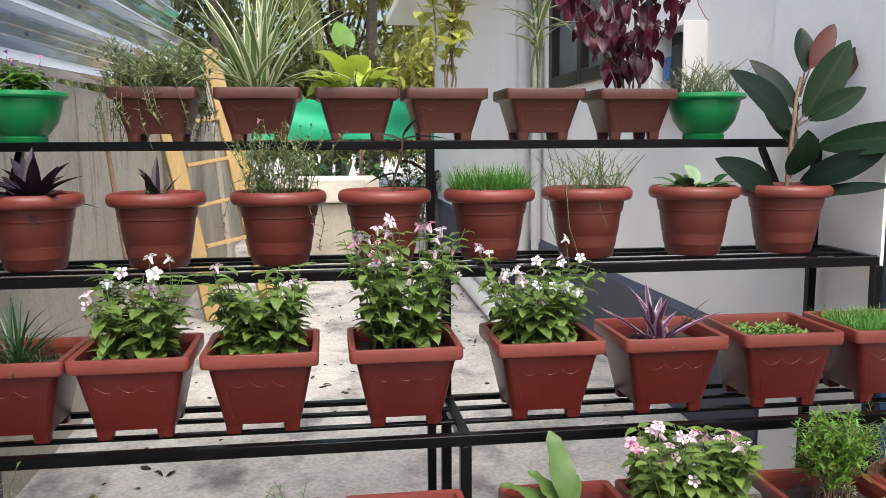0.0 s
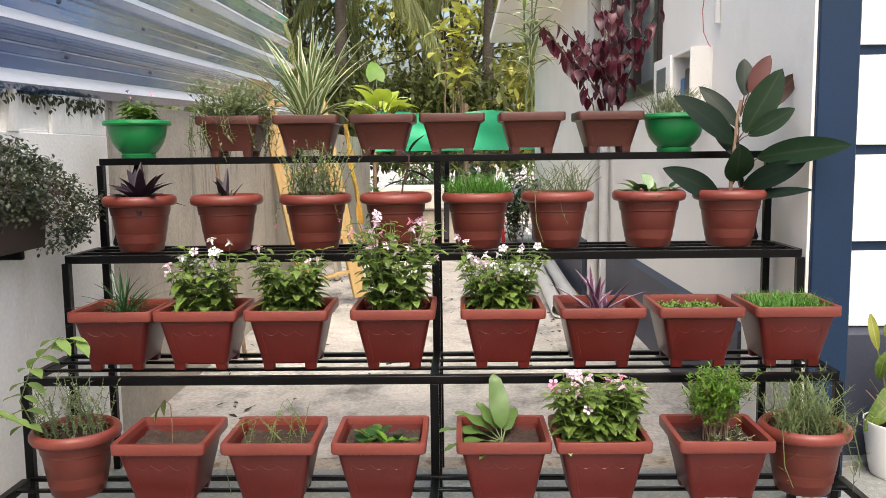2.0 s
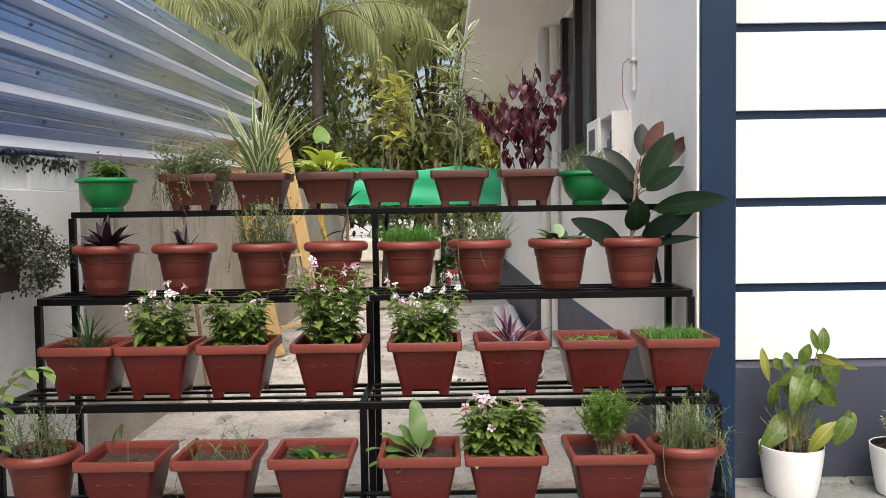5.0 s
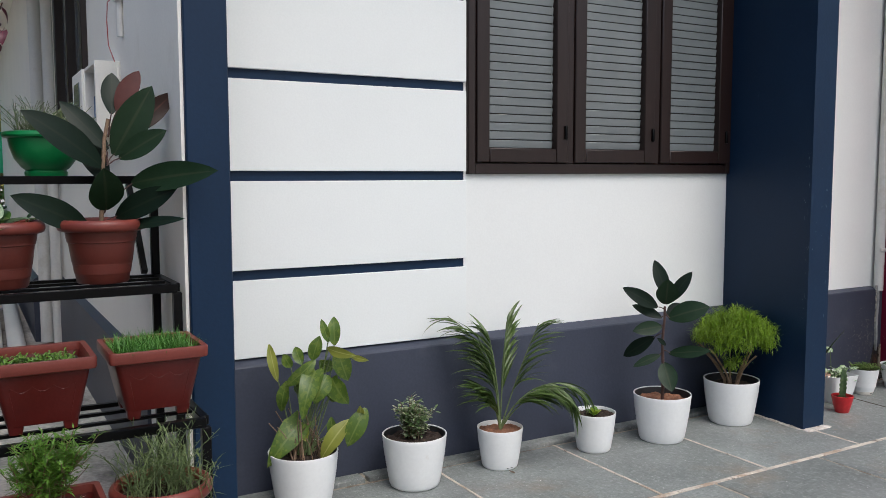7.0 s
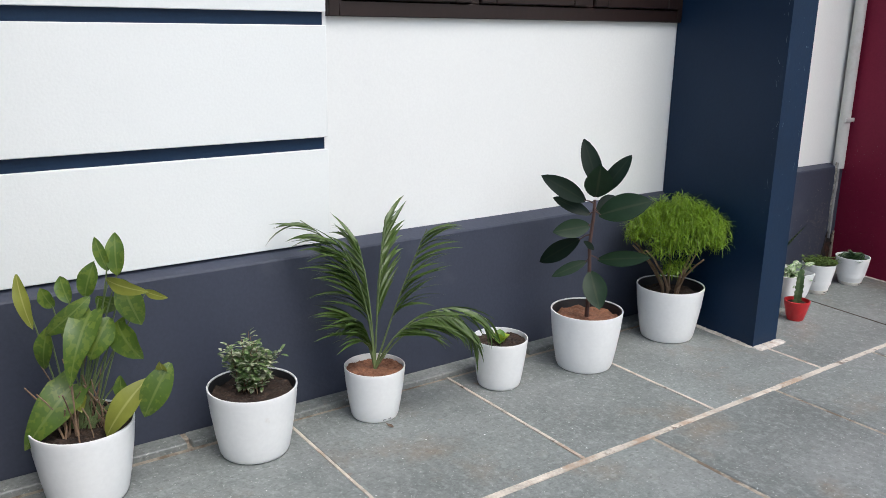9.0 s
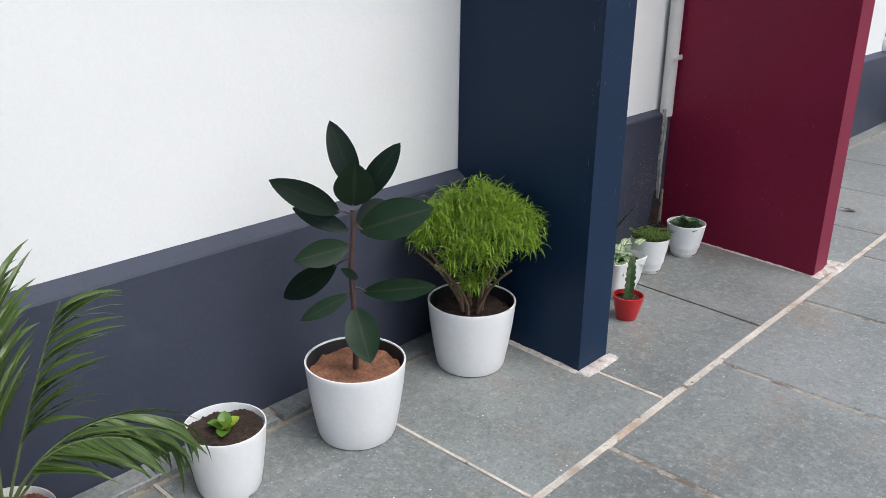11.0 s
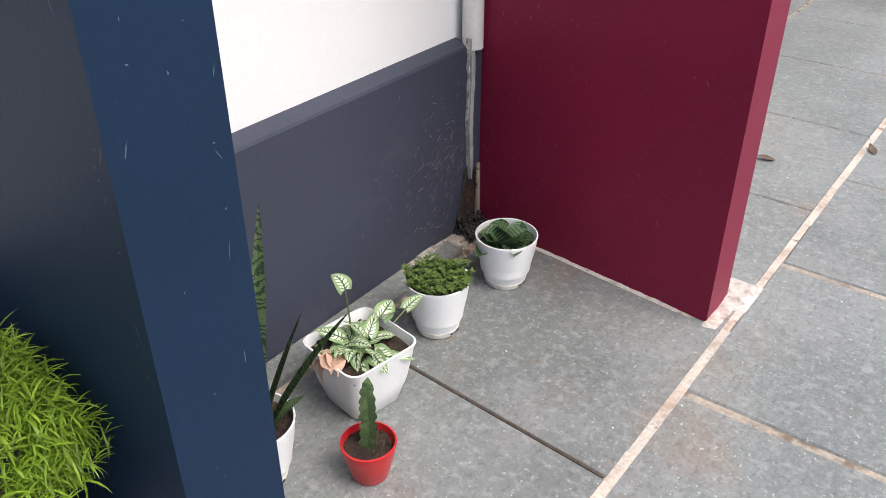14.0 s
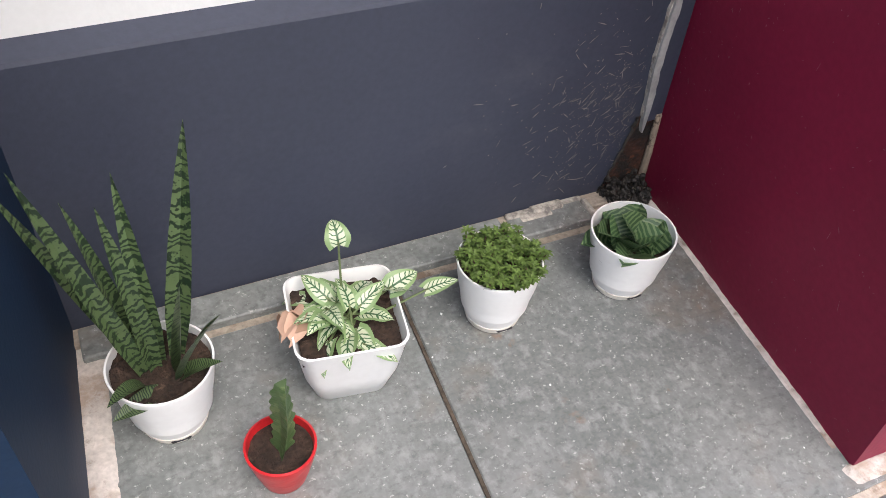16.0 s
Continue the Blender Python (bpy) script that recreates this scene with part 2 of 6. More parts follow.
    def leaf(self, m, length, width, shape="lance", droop=0.4, fold=0.25, n=6, wave=0.0, curl=0.0):
        """A blade along +y from the origin, its upper side to +z. droop: radians by which it bends down towards the tip."""
        verts, uvs, faces = [], [], []
        y = z = 0.0
        step = length / n
        for i in range(n + 1):
            t = i / n
            if shape == "lance":
                w = math.sin(math.pi * min(1, 0.06 + t * 0.94) ** 0.75)
            elif shape == "strap":
                w = min(1, 0.55 + t * 2) * (1 - t ** 3) + 0.02
            elif shape == "heart":
                w = (1 - t ** 1.9) ** 0.85 * min(1, 0.66 + 2.2 * t) + 0.01
            elif shape == "elliptic":
                w = math.sin(math.pi * min(1, 0.02 + 0.98 * t)) ** 0.72
            elif shape == "oval":
                w = math.sqrt(max(0, 1 - (2 * t - 1) ** 2)) * (1 - 0.15 * t) + 0.02
            else:
                w = 1 - t * 0.9
            a = droop * t
            if i:
                y += step * math.cos(a)
                z -= step * math.sin(a)
            h = width / 2 * max(w, 0.015)
            wv = wave * width * math.sin(t * 11)
            up = fold * h
            verts += [(-h * (1 - 0.12 * fold), y, z + up + wv), (curl * t * length, y, z), (h * (1 - 0.12 * fold), y, z + up - wv)]
            uvs += [(0, t), (0.5, t), (1, t)]
        if shape == "heart":
            verts[0] = (verts[0][0] * 1.0, -length * 0.16, verts[0][2])
            verts[2] = (verts[2][0] * 1.0, -length * 0.16, verts[2][2])
        for i in range(n):
            k = 3 * i
            faces += [(k, k + 1, k + 4, k + 3), (k + 1, k + 2, k + 5, k + 4)]
        return self.add(verts, faces, uvs, m)

    def mesh(self, name, material, smooth=True):
        me = bpy.data.meshes.new(name)
        me.from_pydata(self.v, [], self.f)
        layer = me.uv_layers.new(name="UVMap")
        idx = np.empty(len(me.loops), dtype=np.int32)
        me.loops.foreach_get("vertex_index", idx)
        layer.data.foreach_set("uv", np.array(self.uv, dtype=np.float32)[idx].ravel())
        for one in (material if isinstance(material, (list, tuple)) else [material]):
            me.materials.append(one)
        if smooth:
            me.shade_smooth()
            me.set_sharp_from_angle(angle=radians(38))
        me.update()
        return me


def part(name, geo, material, parent, label="", kind="", smooth=True, at=None):
    """Links a mesh as ONE object under a thing or a part."""
    data = geo.mesh(name, material, smooth) if isinstance(geo, Geo) else geo
    ob = new(name, data)
    ob.parent = parent
    if at is not None:
        ob.matrix_basis = at
    return tagged(ob, label, kind=kind)


def thing(name, m, label, category, group="", kind=""):
    ob = new(name)
    ob.matrix_basis = m
    ob.empty_display_size = 0.05
    return tagged(ob, label, category, group, kind)


def setting(name, geo, material, label="", category="wall", smooth=False):
    return tagged(new(name, geo.mesh(name, material, smooth)), label, category, "", "structure")


def leafy(yaw, pitch, x=0, y=0, z=0, roll=0):
    """A leaf's pose: yaw round z, pitch up from level."""
    return Matrix.Translation((x, y, z)) @ Euler((0, 0, radians(yaw))).to_matrix().to_4x4() @ Euler((radians(pitch), 0, 0)).to_matrix().to_4x4() @ Euler((0, radians(roll), 0)).to_matrix().to_4x4()


# ---- the house front ----
WALL_Y, DADO_Y, DADO_Z = 2.875, 2.835, 0.503
WX0, WX1, WZ0, WZ1 = 2.972, 4.505, 1.168, 2.42
HOUSE_H = 3.1
g = Geo()
for x0, x1, z0, z1 in ((1.79, WX0, 0, HOUSE_H), (WX0, WX1, 0, WZ0), (WX0, WX1, WZ1, HOUSE_H), (WX1, 11.0, 0, HOUSE_H)):
    g.box(x0, x1, WALL_Y, WALL_Y + 0.22, z0, z1, 0)
wall_front = setting("wall_front", g, M_WHITE, "white painted house front wall", "wall")


def dado(name, x0, x1, top=DADO_Z, lip=0.028):
    prof = [(DADO_Y, -0.01), (DADO_Y, top - lip), (DADO_Y + 0.003, top - lip + 0.006), (WALL_Y + 0.004, top + 0.004), (WALL_Y + 0.004, -0.01)]
    v = [(x, y, z) for x in (x0, x1) for y, z in prof]
    f = [(0, 5, 6, 1), (1, 6, 7, 2), (2, 7, 8, 3), (0, 1, 2, 3, 4), (9, 8, 7, 6, 5)]
    return setting(name, Geo().add(v, f), M_DADO, "slate grey painted dado with bevelled top", "dado")


dado("dado_1", 1.885, 4.496)
dado("dado_2", 4.636, 5.712, 0.519, 0.016)
dado("dado_3", 5.875, 8.93)

# raised white courses with navy grooves between them
GROOVES = (0.806, 1.161, 1.520, 1.876, 2.232, 2.588)
setting("groove_backing", Geo().box(1.884, 2.958, WALL_Y - 0.005, WALL_Y + 0.002, DADO_Z + 0.15, 2.9, 0), M_NAVY, "navy painted grooves in the wall", "trim")
edges = [DADO_Z + 0.002] + [v for gz in GROOVES for v in (gz - 0.018, gz + 0.018)] + [HOUSE_H]
for k in range(0, len(edges), 2):
    part("panel", Geo().box(1.884, 2.964, WALL_Y - 0.019, WALL_Y + 0.003, edges[k], edges[k + 1], 0.002), M_PANEL, wall_front)


def pillar(name, x0, x1, y0, y1, z1, material, label):
    return setting(name, Geo().box(x0, x1, y0, y1, -0.01, z1, 0.004), material, label, "pillar")


pillar("pillar_1", 1.757, 1.887, 2.470, 2.86, HOUSE_H, M_NAVY, "navy blue painted corner pillar")
PIL = [(4.466, 2.362), (4.611, 2.362), (4.640, 2.872), (4.496, 2.872)]
QUADS = [(0, 1, 5, 4), (1, 2, 6, 5), (2, 3, 7, 6), (3, 0, 4, 7), (4, 5, 6, 7), (3, 2, 1, 0)]
setting("pillar_2", Geo().add([(x, y, z) for z in (-0.01, HOUSE_H) for x, y in PIL], QUADS), M_NAVY, "navy blue painted projecting pillar", "pillar")
FIN = [(5.692, 2.143), (5.818, 2.143), (5.886, 2.872), (5.760, 2.872)]
fin = Geo().add([(x, y, z) for z in (-0.01, HOUSE_H) for x, y in FIN], QUADS)
setting("wall_fin", fin, M_MAROON, "maroon painted projecting wall", "wall")

# ---- window ----
window = thing("window_1", pose(0, 0, 0), "dark brown three-leaf window with louvred glass", "window", kind="structure")
FY = WALL_Y - 0.022
g = Geo()
for a in ((WX0, WX0 + 0.035, WZ0, WZ1), (WX1 - 0.035, WX1, WZ0, WZ1)):
    g.box(a[0], a[1], FY, FY + 0.12, a[2], a[3], 0.003)
for a in ((WX0 + 0.035, WX1 - 0.035, WZ0, WZ0 + 0.045), (WX0 + 0.035, WX1 - 0.035, WZ1 - 0.045, WZ1), (3.478, 3.513, WZ0 + 0.045, WZ1 - 0.045), (3.985, 4.02, WZ0 + 0.045, WZ1 - 0.045)):
    g.box(a[0], a[1], FY + 0.002, FY + 0.118, a[2], a[3], 0.003)
part("window_frame", g, M_FRAME, window)
M_PANE = mat("window_glass", (0.19, 0.21, 0.215), 0.08, 0.10, 3, 0.03, 20, 0.03, spec=0.6)
M_GAP = mat("louvre_gap", (0.012, 0.012, 0.012), 0.5, 0.1)
for x0, x1 in ((WX0 + 0.037, 3.476), (3.515, 3.983), (4.022, WX1 - 0.037)):
    s = Geo()
    sw, z0, z1 = 0.062, WZ0 + 0.048, WZ1 - 0.048
    for a in ((x0, x0 + sw, z0, z1), (x1 - sw, x1, z0, z1), (x0 + sw, x1 - sw, z0, z0 + 0.06), (x0 + sw, x1 - sw, z1 - 0.06, z1)):
        s.box(a[0], a[1], FY - 0.008, FY + 0.035, a[2], a[3], 0.004)
    sash = part("sash", s, M_FRAME, window)
    part("backing", Geo().box(x0 + sw, x1 - sw, FY + 0.034, FY + 0.038, z0 + 0.06, z1 - 0.06, 0), M_GAP, sash)
    zz = z0 + 0.062
    slat = Geo().box(-(x1 - x0) / 2 + sw + 0.002, (x1 - x0) / 2 - sw - 0.002, -0.003, 0.003, -0.0155, 0.0155, 0.001).mesh("louvre_slat", M_PANE)
    while zz < z1 - 0.075:
        part("louvre_slat", slat, M_PANE, sash, at=pose((x0 + x1) / 2, FY + 0.024, zz + 0.016, 9 + random.uniform(-1.2, 1.2)))
        zz += 0.0355
    part("latch", Geo().box(x1 - 0.022, x1 - 0.008, FY - 0.02, FY - 0.006, z0 + 0.10, z0 + 0.16, 0.003), M_BLACK, sash)

# ---- floor of the forecourt ----
floor = setting("floor", Geo().box(-6, 14, -9, WALL_Y, -0.06, -0.004, 0), M_MORTAR, "cement bed with pale joints under the paving", "floor")

# ---- ground of the side yard and beyond ----
ground = setting("ground", Geo().box(-60, 60, -60, 90, -0.12, -0.012, 0), M_GROUND, "rough stained concrete yard", "ground")

# ---- leaf materials ----


def leafmat(name, color, rough=0.42, edge=None, rib=None, bands=None, veins=None, blotch=None, glow=0.25, under=None, vary=0.22, spec=0.5, dense=26.0, ripple=4.5):
    """A leaf: edge, rib: colours of margin and midrib; bands: of cross bands; veins: of a branching net; blotch: of soft patches."""
    m = bpy.data.materials.new(name)
    m.use_nodes = True
    nt = m.node_tree
    n, link = nt.nodes, nt.links.new
    bsdf = n["Principled BSDF"]
    geo = n.new("ShaderNodeNewGeometry")
    uv = n.new("ShaderNodeUVMap")
    sp = n.new("ShaderNodeSeparateXYZ")
    link(uv.outputs[0], sp.inputs[0])

    def math_node(op, a, b=None):
        k = n.new("ShaderNodeMath")
        k.operation = op
        for i, v in enumerate((a, b)):
            if v is None:
                continue
            if isinstance(v, (int, float)):
                k.inputs[i].default_value = v
            else:
                link(v, k.inputs[i])
        return k.outputs[0]

    def ramp(v, a, b):
        k = n.new("ShaderNodeMapRange")
        k.inputs["From Min"].default_value, k.inputs["From Max"].default_value = a, b
        link(v, k.inputs["Value"])
        return k.outputs[0]

    def mixed(fac, a, b):
        k = n.new("ShaderNodeMix")
        k.data_type = "RGBA"
        link(fac, k.inputs["Factor"])
        for key, v in (("A", a), ("B", b)):
            if isinstance(v, tuple):
                k.inputs[key].default_value = (*v, 1)
            else:
                link(v, k.inputs[key])
        return k.outputs["Result"]

    side = math_node("ABSOLUTE", math_node("MULTIPLY", math_node("SUBTRACT", sp.outputs["X"], 0.5), 2.0))
    noi = n.new("ShaderNodeTexNoise")
    noi.inputs["Scale"].default_value, noi.inputs["Detail"].default_value = 35, 4
    link(geo.outputs["Position"], noi.inputs["Vector"])
    isl = n.new("ShaderNodeMapRange")
    isl.inputs["To Min"].default_value, isl.inputs["To Max"].default_value = 1 - vary, 1 + vary
    link(geo.outputs["Random Per Island"], isl.inputs["Value"])
    r = n.new("ShaderNodeMapRange")
    r.inputs["To Min"].default_value, r.inputs["To Max"].default_value = 0.75, 1.25
    link(noi.outputs["Fac"], r.inputs["Value"])
    sc = n.new("ShaderNodeVectorMath")
    sc.operation = "SCALE"
    sc.inputs[0].default_value = color
    link(math_node("MULTIPLY", r.outputs[0], isl.outputs[0]), sc.inputs["Scale"])
    col = sc.outputs["Vector"]
    if blotch:
        b2 = n.new("ShaderNodeTexNoise")
        b2.inputs["Scale"].default_value = 60
        link(geo.outputs["Position"], b2.inputs["Vector"])
        col = mixed(ramp(b2.outputs["Fac"], 0.5, 0.58), col, blotch)
    if bands:
        wob = math_node("ADD", math_node("MULTIPLY", sp.outputs["Y"], dense), math_node("MULTIPLY", noi.outputs["Fac"], ripple))
        col = mixed(ramp(math_node("SINE", math_node("MULTIPLY", wob, 4.6)), -0.1, 0.5), col, bands)
    if veins:
        slant = math_node("SUBTRACT", math_node("MULTIPLY", sp.outputs["Y"], 40.0), math_node("MULTIPLY", side, 11.0))
        lines = ramp(math_node("SINE", math_node("ADD", slant, math_node("MULTIPLY", noi.outputs["Fac"], 20.0))), 0.45, 0.85)
        col = mixed(lines, col, veins)
    if edge:
        col = mixed(ramp(math_node("ADD", side, math_node("MULTIPLY", noi.outputs["Fac"], 0.15)), 0.62, 0.75), col, edge)
    if rib:
        col = mixed(ramp(side, 0.12, 0.05), col, rib)
    link(col, bsdf.inputs["Base Color"])
    bsdf.inputs["Roughness"].default_value = rough
    bsdf.inputs["Specular IOR Level"].default_value = spec
    bump = n.new("ShaderNodeBump")
    bump.inputs["Strength"].default_value, bump.inputs["Distance"].default_value = 0.25, 0.003
    link(noi.outputs["Fac"], bump.inputs["Height"])
    link(bump.outputs[0], bsdf.inputs["Normal"])
    if glow:
        tr = n.new("ShaderNodeBsdfTranslucent")
        link(col, tr.inputs["Color"])
        mx = n.new("ShaderNodeMixShader")
        mx.inputs[0].default_value = glow
        link(bsdf.outputs[0], mx.inputs[1])
        link(tr.outputs[0], mx.inputs[2])
        link(mx.outputs[0], n["Material Output"].inputs["Surface"])
    return m


L_GREEN = leafmat("mid_green_leaf", (0.060, 0.135, 0.020))
L_BRIGHT = leafmat("bright_green_leaf", (0.11, 0.22, 0.025))
L_TORENIA = leafmat("bedding_plant_leaf", (0.155, 0.235, 0.05), 0.45, glow=0.4, vary=0.4)
L_LIME = leafmat("lime_leaf", (0.42, 0.52, 0.06), glow=0.35)
L_GOLD = leafmat("golden_leaf", (0.43, 0.45, 0.09), glow=0.4)
L_DARK = leafmat("dark_green_leaf", (0.025, 0.07, 0.02), 0.35)
L_OLIVE = leafmat("olive_green_leaf", (0.11, 0.15, 0.05))
L_GREY = leafmat("grey_green_leaf", (0.16, 0.19, 0.11))
L_GRASS = leafmat("lawn_grass", (0.085, 0.22, 0.03), 0.5)
L_MAROON = leafmat("maroon_leaf", (0.062, 0.007, 0.016), 0.4, rib=(0.16, 0.02, 0.04), glow=0.25, vary=0.45)
L_PURPLE = leafmat("dark_purple_leaf", (0.020, 0.009, 0.016), 0.4, glow=0.05)
L_RHOEO = leafmat("purple_striped_leaf", (0.11, 0.02, 0.07), 0.35, edge=(0.32, 0.28, 0.3), glow=0.15)
L_SPIDER = leafmat("white_edged_strap_leaf", (0.15, 0.23, 0.07), edge=(0.70, 0.70, 0.48))
L_SONG = leafmat("cream_edged_leaf", (0.20, 0.27, 0.11), edge=(0.72, 0.71, 0.46), glow=0.35)
L_RUBBER = leafmat("rubber_plant_leaf", (0.006, 0.014, 0.008), 0.42, rib=(0.012, 0.020, 0.011), glow=0.02, vary=0.35, spec=0.18)
L_RUBBER2 = leafmat("glossy_green_rubber_leaf", (0.011, 0.027, 0.011), 0.42, rib=(0.026, 0.038, 0.018), glow=0.03, spec=0.2)
L_RUBBRONZE = leafmat("bronze_rubber_leaf", (0.035, 0.018, 0.014), 0.42, rib=(0.07, 0.03, 0.022), glow=0.03, spec=0.22)
L_RUBRED = leafmat("young_reddish_rubber_leaf", (0.085, 0.026, 0.022), 0.45, glow=0.05, spec=0.3)
L_SNAKE = leafmat("banded_snake_plant_leaf", (0.095, 0.14, 0.058), 0.4, bands=(0.014, 0.030, 0.014), glow=0.03, vary=0.3, spec=0.35, dense=34.0, ripple=7.0)
L_NEST = leafmat("finely_lined_nest_leaf", (0.032, 0.075, 0.028), 0.4, bands=(0.12, 0.175, 0.08), glow=0.03, vary=0.3, spec=0.35, dense=13.0, ripple=2.5)
L_TRAIL = leafmat("trailing_succulent_leaf", (0.19, 0.23, 0.10), 0.45, glow=0.3, vary=0.35)
L_CALAD = leafmat("white_caladium_leaf", (0.60, 0.66, 0.48), 0.4, edge=(0.24, 0.36, 0.15), veins=(0.05, 0.14, 0.045), rib=(0.035, 0.11, 0.035), glow=0.2, vary=0.1)
L_PHILO = leafmat("philodendron_leaf", (0.085, 0.145, 0.022), 0.35, rib=(0.16, 0.22, 0.05), blotch=(0.14, 0.20, 0.03), glow=0.25)
L_PALM = leafmat("palm_leaflet", (0.08, 0.13, 0.03), 0.35, rib=(0.14, 0.2, 0.05))
L_VARIEG = leafmat("variegated_small_leaf", (0.13, 0.20, 0.07), blotch=(0.5, 0.52, 0.36))
L_ARALIA = leafmat("fine_aralia_leaf", (0.21, 0.33, 0.025), 0.45, glow=0.35, vary=0.35)
L_CACTUS = leafmat("euphorbia_flesh", (0.06, 0.105, 0.036), 0.5, blotch=(0.11, 0.155, 0.06), glow=0)
L_DRY = leafmat("dried_leaf", (0.50, 0.33, 0.24), 0.7, glow=0.1)
M_STEM = mat("green_stem", (0.12, 0.16, 0.06), 0.6, 0.2, 40, 0.1, 90, 0.1)
M_WOODSTEM = mat("woody_stem", (0.20, 0.13, 0.08), 0.7, 0.2, 40, 0.2, 120, 0.3)
M_REDSTEM = mat("reddish_stem", (0.07, 0.035, 0.028), 0.6, 0.2, 40, 0.1, 90, 0.2)
F_PINK = leafmat("pink_petal", (0.74, 0.36, 0.50), 0.5, glow=0.3, vary=0.3)
F_PALE = leafmat("pale_pink_petal", (0.80, 0.62, 0.70), 0.5, glow=0.3, vary=0.1)
F_WHITE = leafmat("white_petal", (0.82, 0.80, 0.78), 0.5, glow=0.3, vary=0.08)
F_VIOLET = leafmat("violet_petal", (0.22, 0.05, 0.30), 0.5, glow=0.3)

# ---- plant stand ----
TIER_Y, TIER_Z, BAR = (2.765, 2.455, 2.15, 1.845), (1.15, 0.832, 0.505, 0.205), 0.0125
SX0, SXC, SX1 = -0.688, 0.533, 1.714
stand = thing("plant_stand", pose(SXC, 2.4, 0), "four-tier stepped plant stand of black painted square tube", "plant stand")
LOC = Matrix.Translation((-SXC, -2.4, 0))


def stand_bar(name, a, b, w=0.0125, v=None):
    a, b = Vector(a), Vector(b)
    d = b - a
    rot = d.to_track_quat("X", "Z").to_matrix().to_4x4()
    m = LOC @ Matrix.Translation((a + b) / 2) @ rot
    return part(name, Geo().box(-d.length / 2, d.length / 2, -w, w, -(v or w), v or w, 0.002, m), M_BLACK, stand)


for ty, tz in zip(TIER_Y, TIER_Z):
    back = ty + 0.285
    stand_bar("rail", (SX0, ty, tz), (SX1, ty, tz))
    stand_bar("rail", (SX0, back, tz + 0.006), (SX1, back, tz + 0.006), 0.010, 0.0063)
    for k in (1, 2):
        stand_bar("slat", (SX0 + 0.014, ty + 0.095 * k, tz + 0.008), (SX1 - 0.014, ty + 0.095 * k, tz + 0.008), 0.0085, 0.0044)
    for x in (SX0, SXC, SX1):
        stand_bar("cross_bar", (x, ty + 0.013, tz + (0.0 if x != SXC else 0.001)), (x, back - 0.013, tz))
        stand_bar("post", (x + (0.0 if x != SXC else 0.0), ty, 0.0), (x, ty, tz - 0.0126))
for x in (SX0 + 0.03, SXC + 0.03, SX1 - 0.03):
    stand_bar("brace", (x, 2.79, TIER_Z[1] + 0.014), (x, 3.04, TIER_Z[0] - 0.014), 0.010)

# ---- pots ----


def square_planter(w, d, h):
    """Body and rim of a tapered square plastic planter, its foot at z = 0."""
    hx, hy = w / 2, d / 2
    body = Geo()
    body.loft([(hx * 0.66, hy * 0.68, 0.022), (hx * 0.88, hy * 0.9, h - 0.032), (hx * 0.90, hy * 0.92, h - 0.03), (hx * 0.86, hy * 0.88, h - 0.02), (hx * 0.62, hy * 0.64, 0.03)], 0.016, 3)
    for sx in (-1, 1):
        for sy in (-1, 1):
            x, y = sx * hx * 0.50, sy * hy * 0.53
            body.loft([(hx * 0.125, hy * 0.12, 0.0), (hx * 0.15, hy * 0.14, 0.024)], 0.006, 2, Matrix.Translation((x, y, 0)))
    # raised frame with scallops on the front and back
    for sy in (-1, 1):
        def on_face(u, z):
            t = (z - 0.022) / (h - 0.054)
            return (u * hx * (0.66 + 0.22 * t), sy * hy * (0.68 + 0.22 * t) + sy * 0.0001, z)
        pts = [on_face(-0.72, 0.035), on_face(-0.74, h * 0.60)]
        pts += [on_face(-0.70 + 1.4 * i / 24, h * 0.66 - abs(math.sin(3 * math.pi * i / 24)) * h * 0.075) for i in range(25)]
        pts += [on_face(0.74, h * 0.60), on_face(0.72, 0.035)]
        body.tube(pts, 0.0007, seg=5)
    rim = Geo()
    rim.loft([(hx * 0.885, hy * 0.905, h - 0.034), (hx * 0.985, hy * 0.985, h - 0.030), (hx, hy, h - 0.024), (hx, hy, h - 0.003), (hx * 0.99, hy * 0.99, h), (hx * 0.885, hy * 0.885, h - 0.001), (hx * 0.87, hy * 0.87, h - 0.01), (hx * 0.86, hy * 0.875, h - 0.022)], 0.012, 3, cap=False)
    return body, rim


ROUND_BODY = [(0, 0.0), (0.070, 0.0), (0.074, 0.004), (0.082, 0.055), (0.0845, 0.057), (0.0845, 0.062), (0.086, 0.064), (0.094, 0.122), (0.0975, 0.124), (0.0975, 0.130), (0.099, 0.133), (0.103, 0.160), (0.098, 0.160), (0.080, 0.03), (0, 0.03)]
ROUND_RIM = [(0.101, 0.156), (0.112, 0.155), (0.119, 0.158), (0.1235, 0.166), (0.1235, 0.178), (0.119, 0.186), (0.111, 0.190), (0.104, 0.186), (0.100, 0.170)]
BOWL = [(0, 0.0), (0.062, 0.0), (0.064, 0.012), (0.060, 0.018), (0.072, 0.028), (0.092, 0.055), (0.104, 0.09), (0.109, 0.118), (0.122, 0.122), (0.125, 0.128), (0.123, 0.137), (0.116, 0.140), (0.108, 0.137), (0.102, 0.11), (0.085, 0.05), (0, 0.045)]


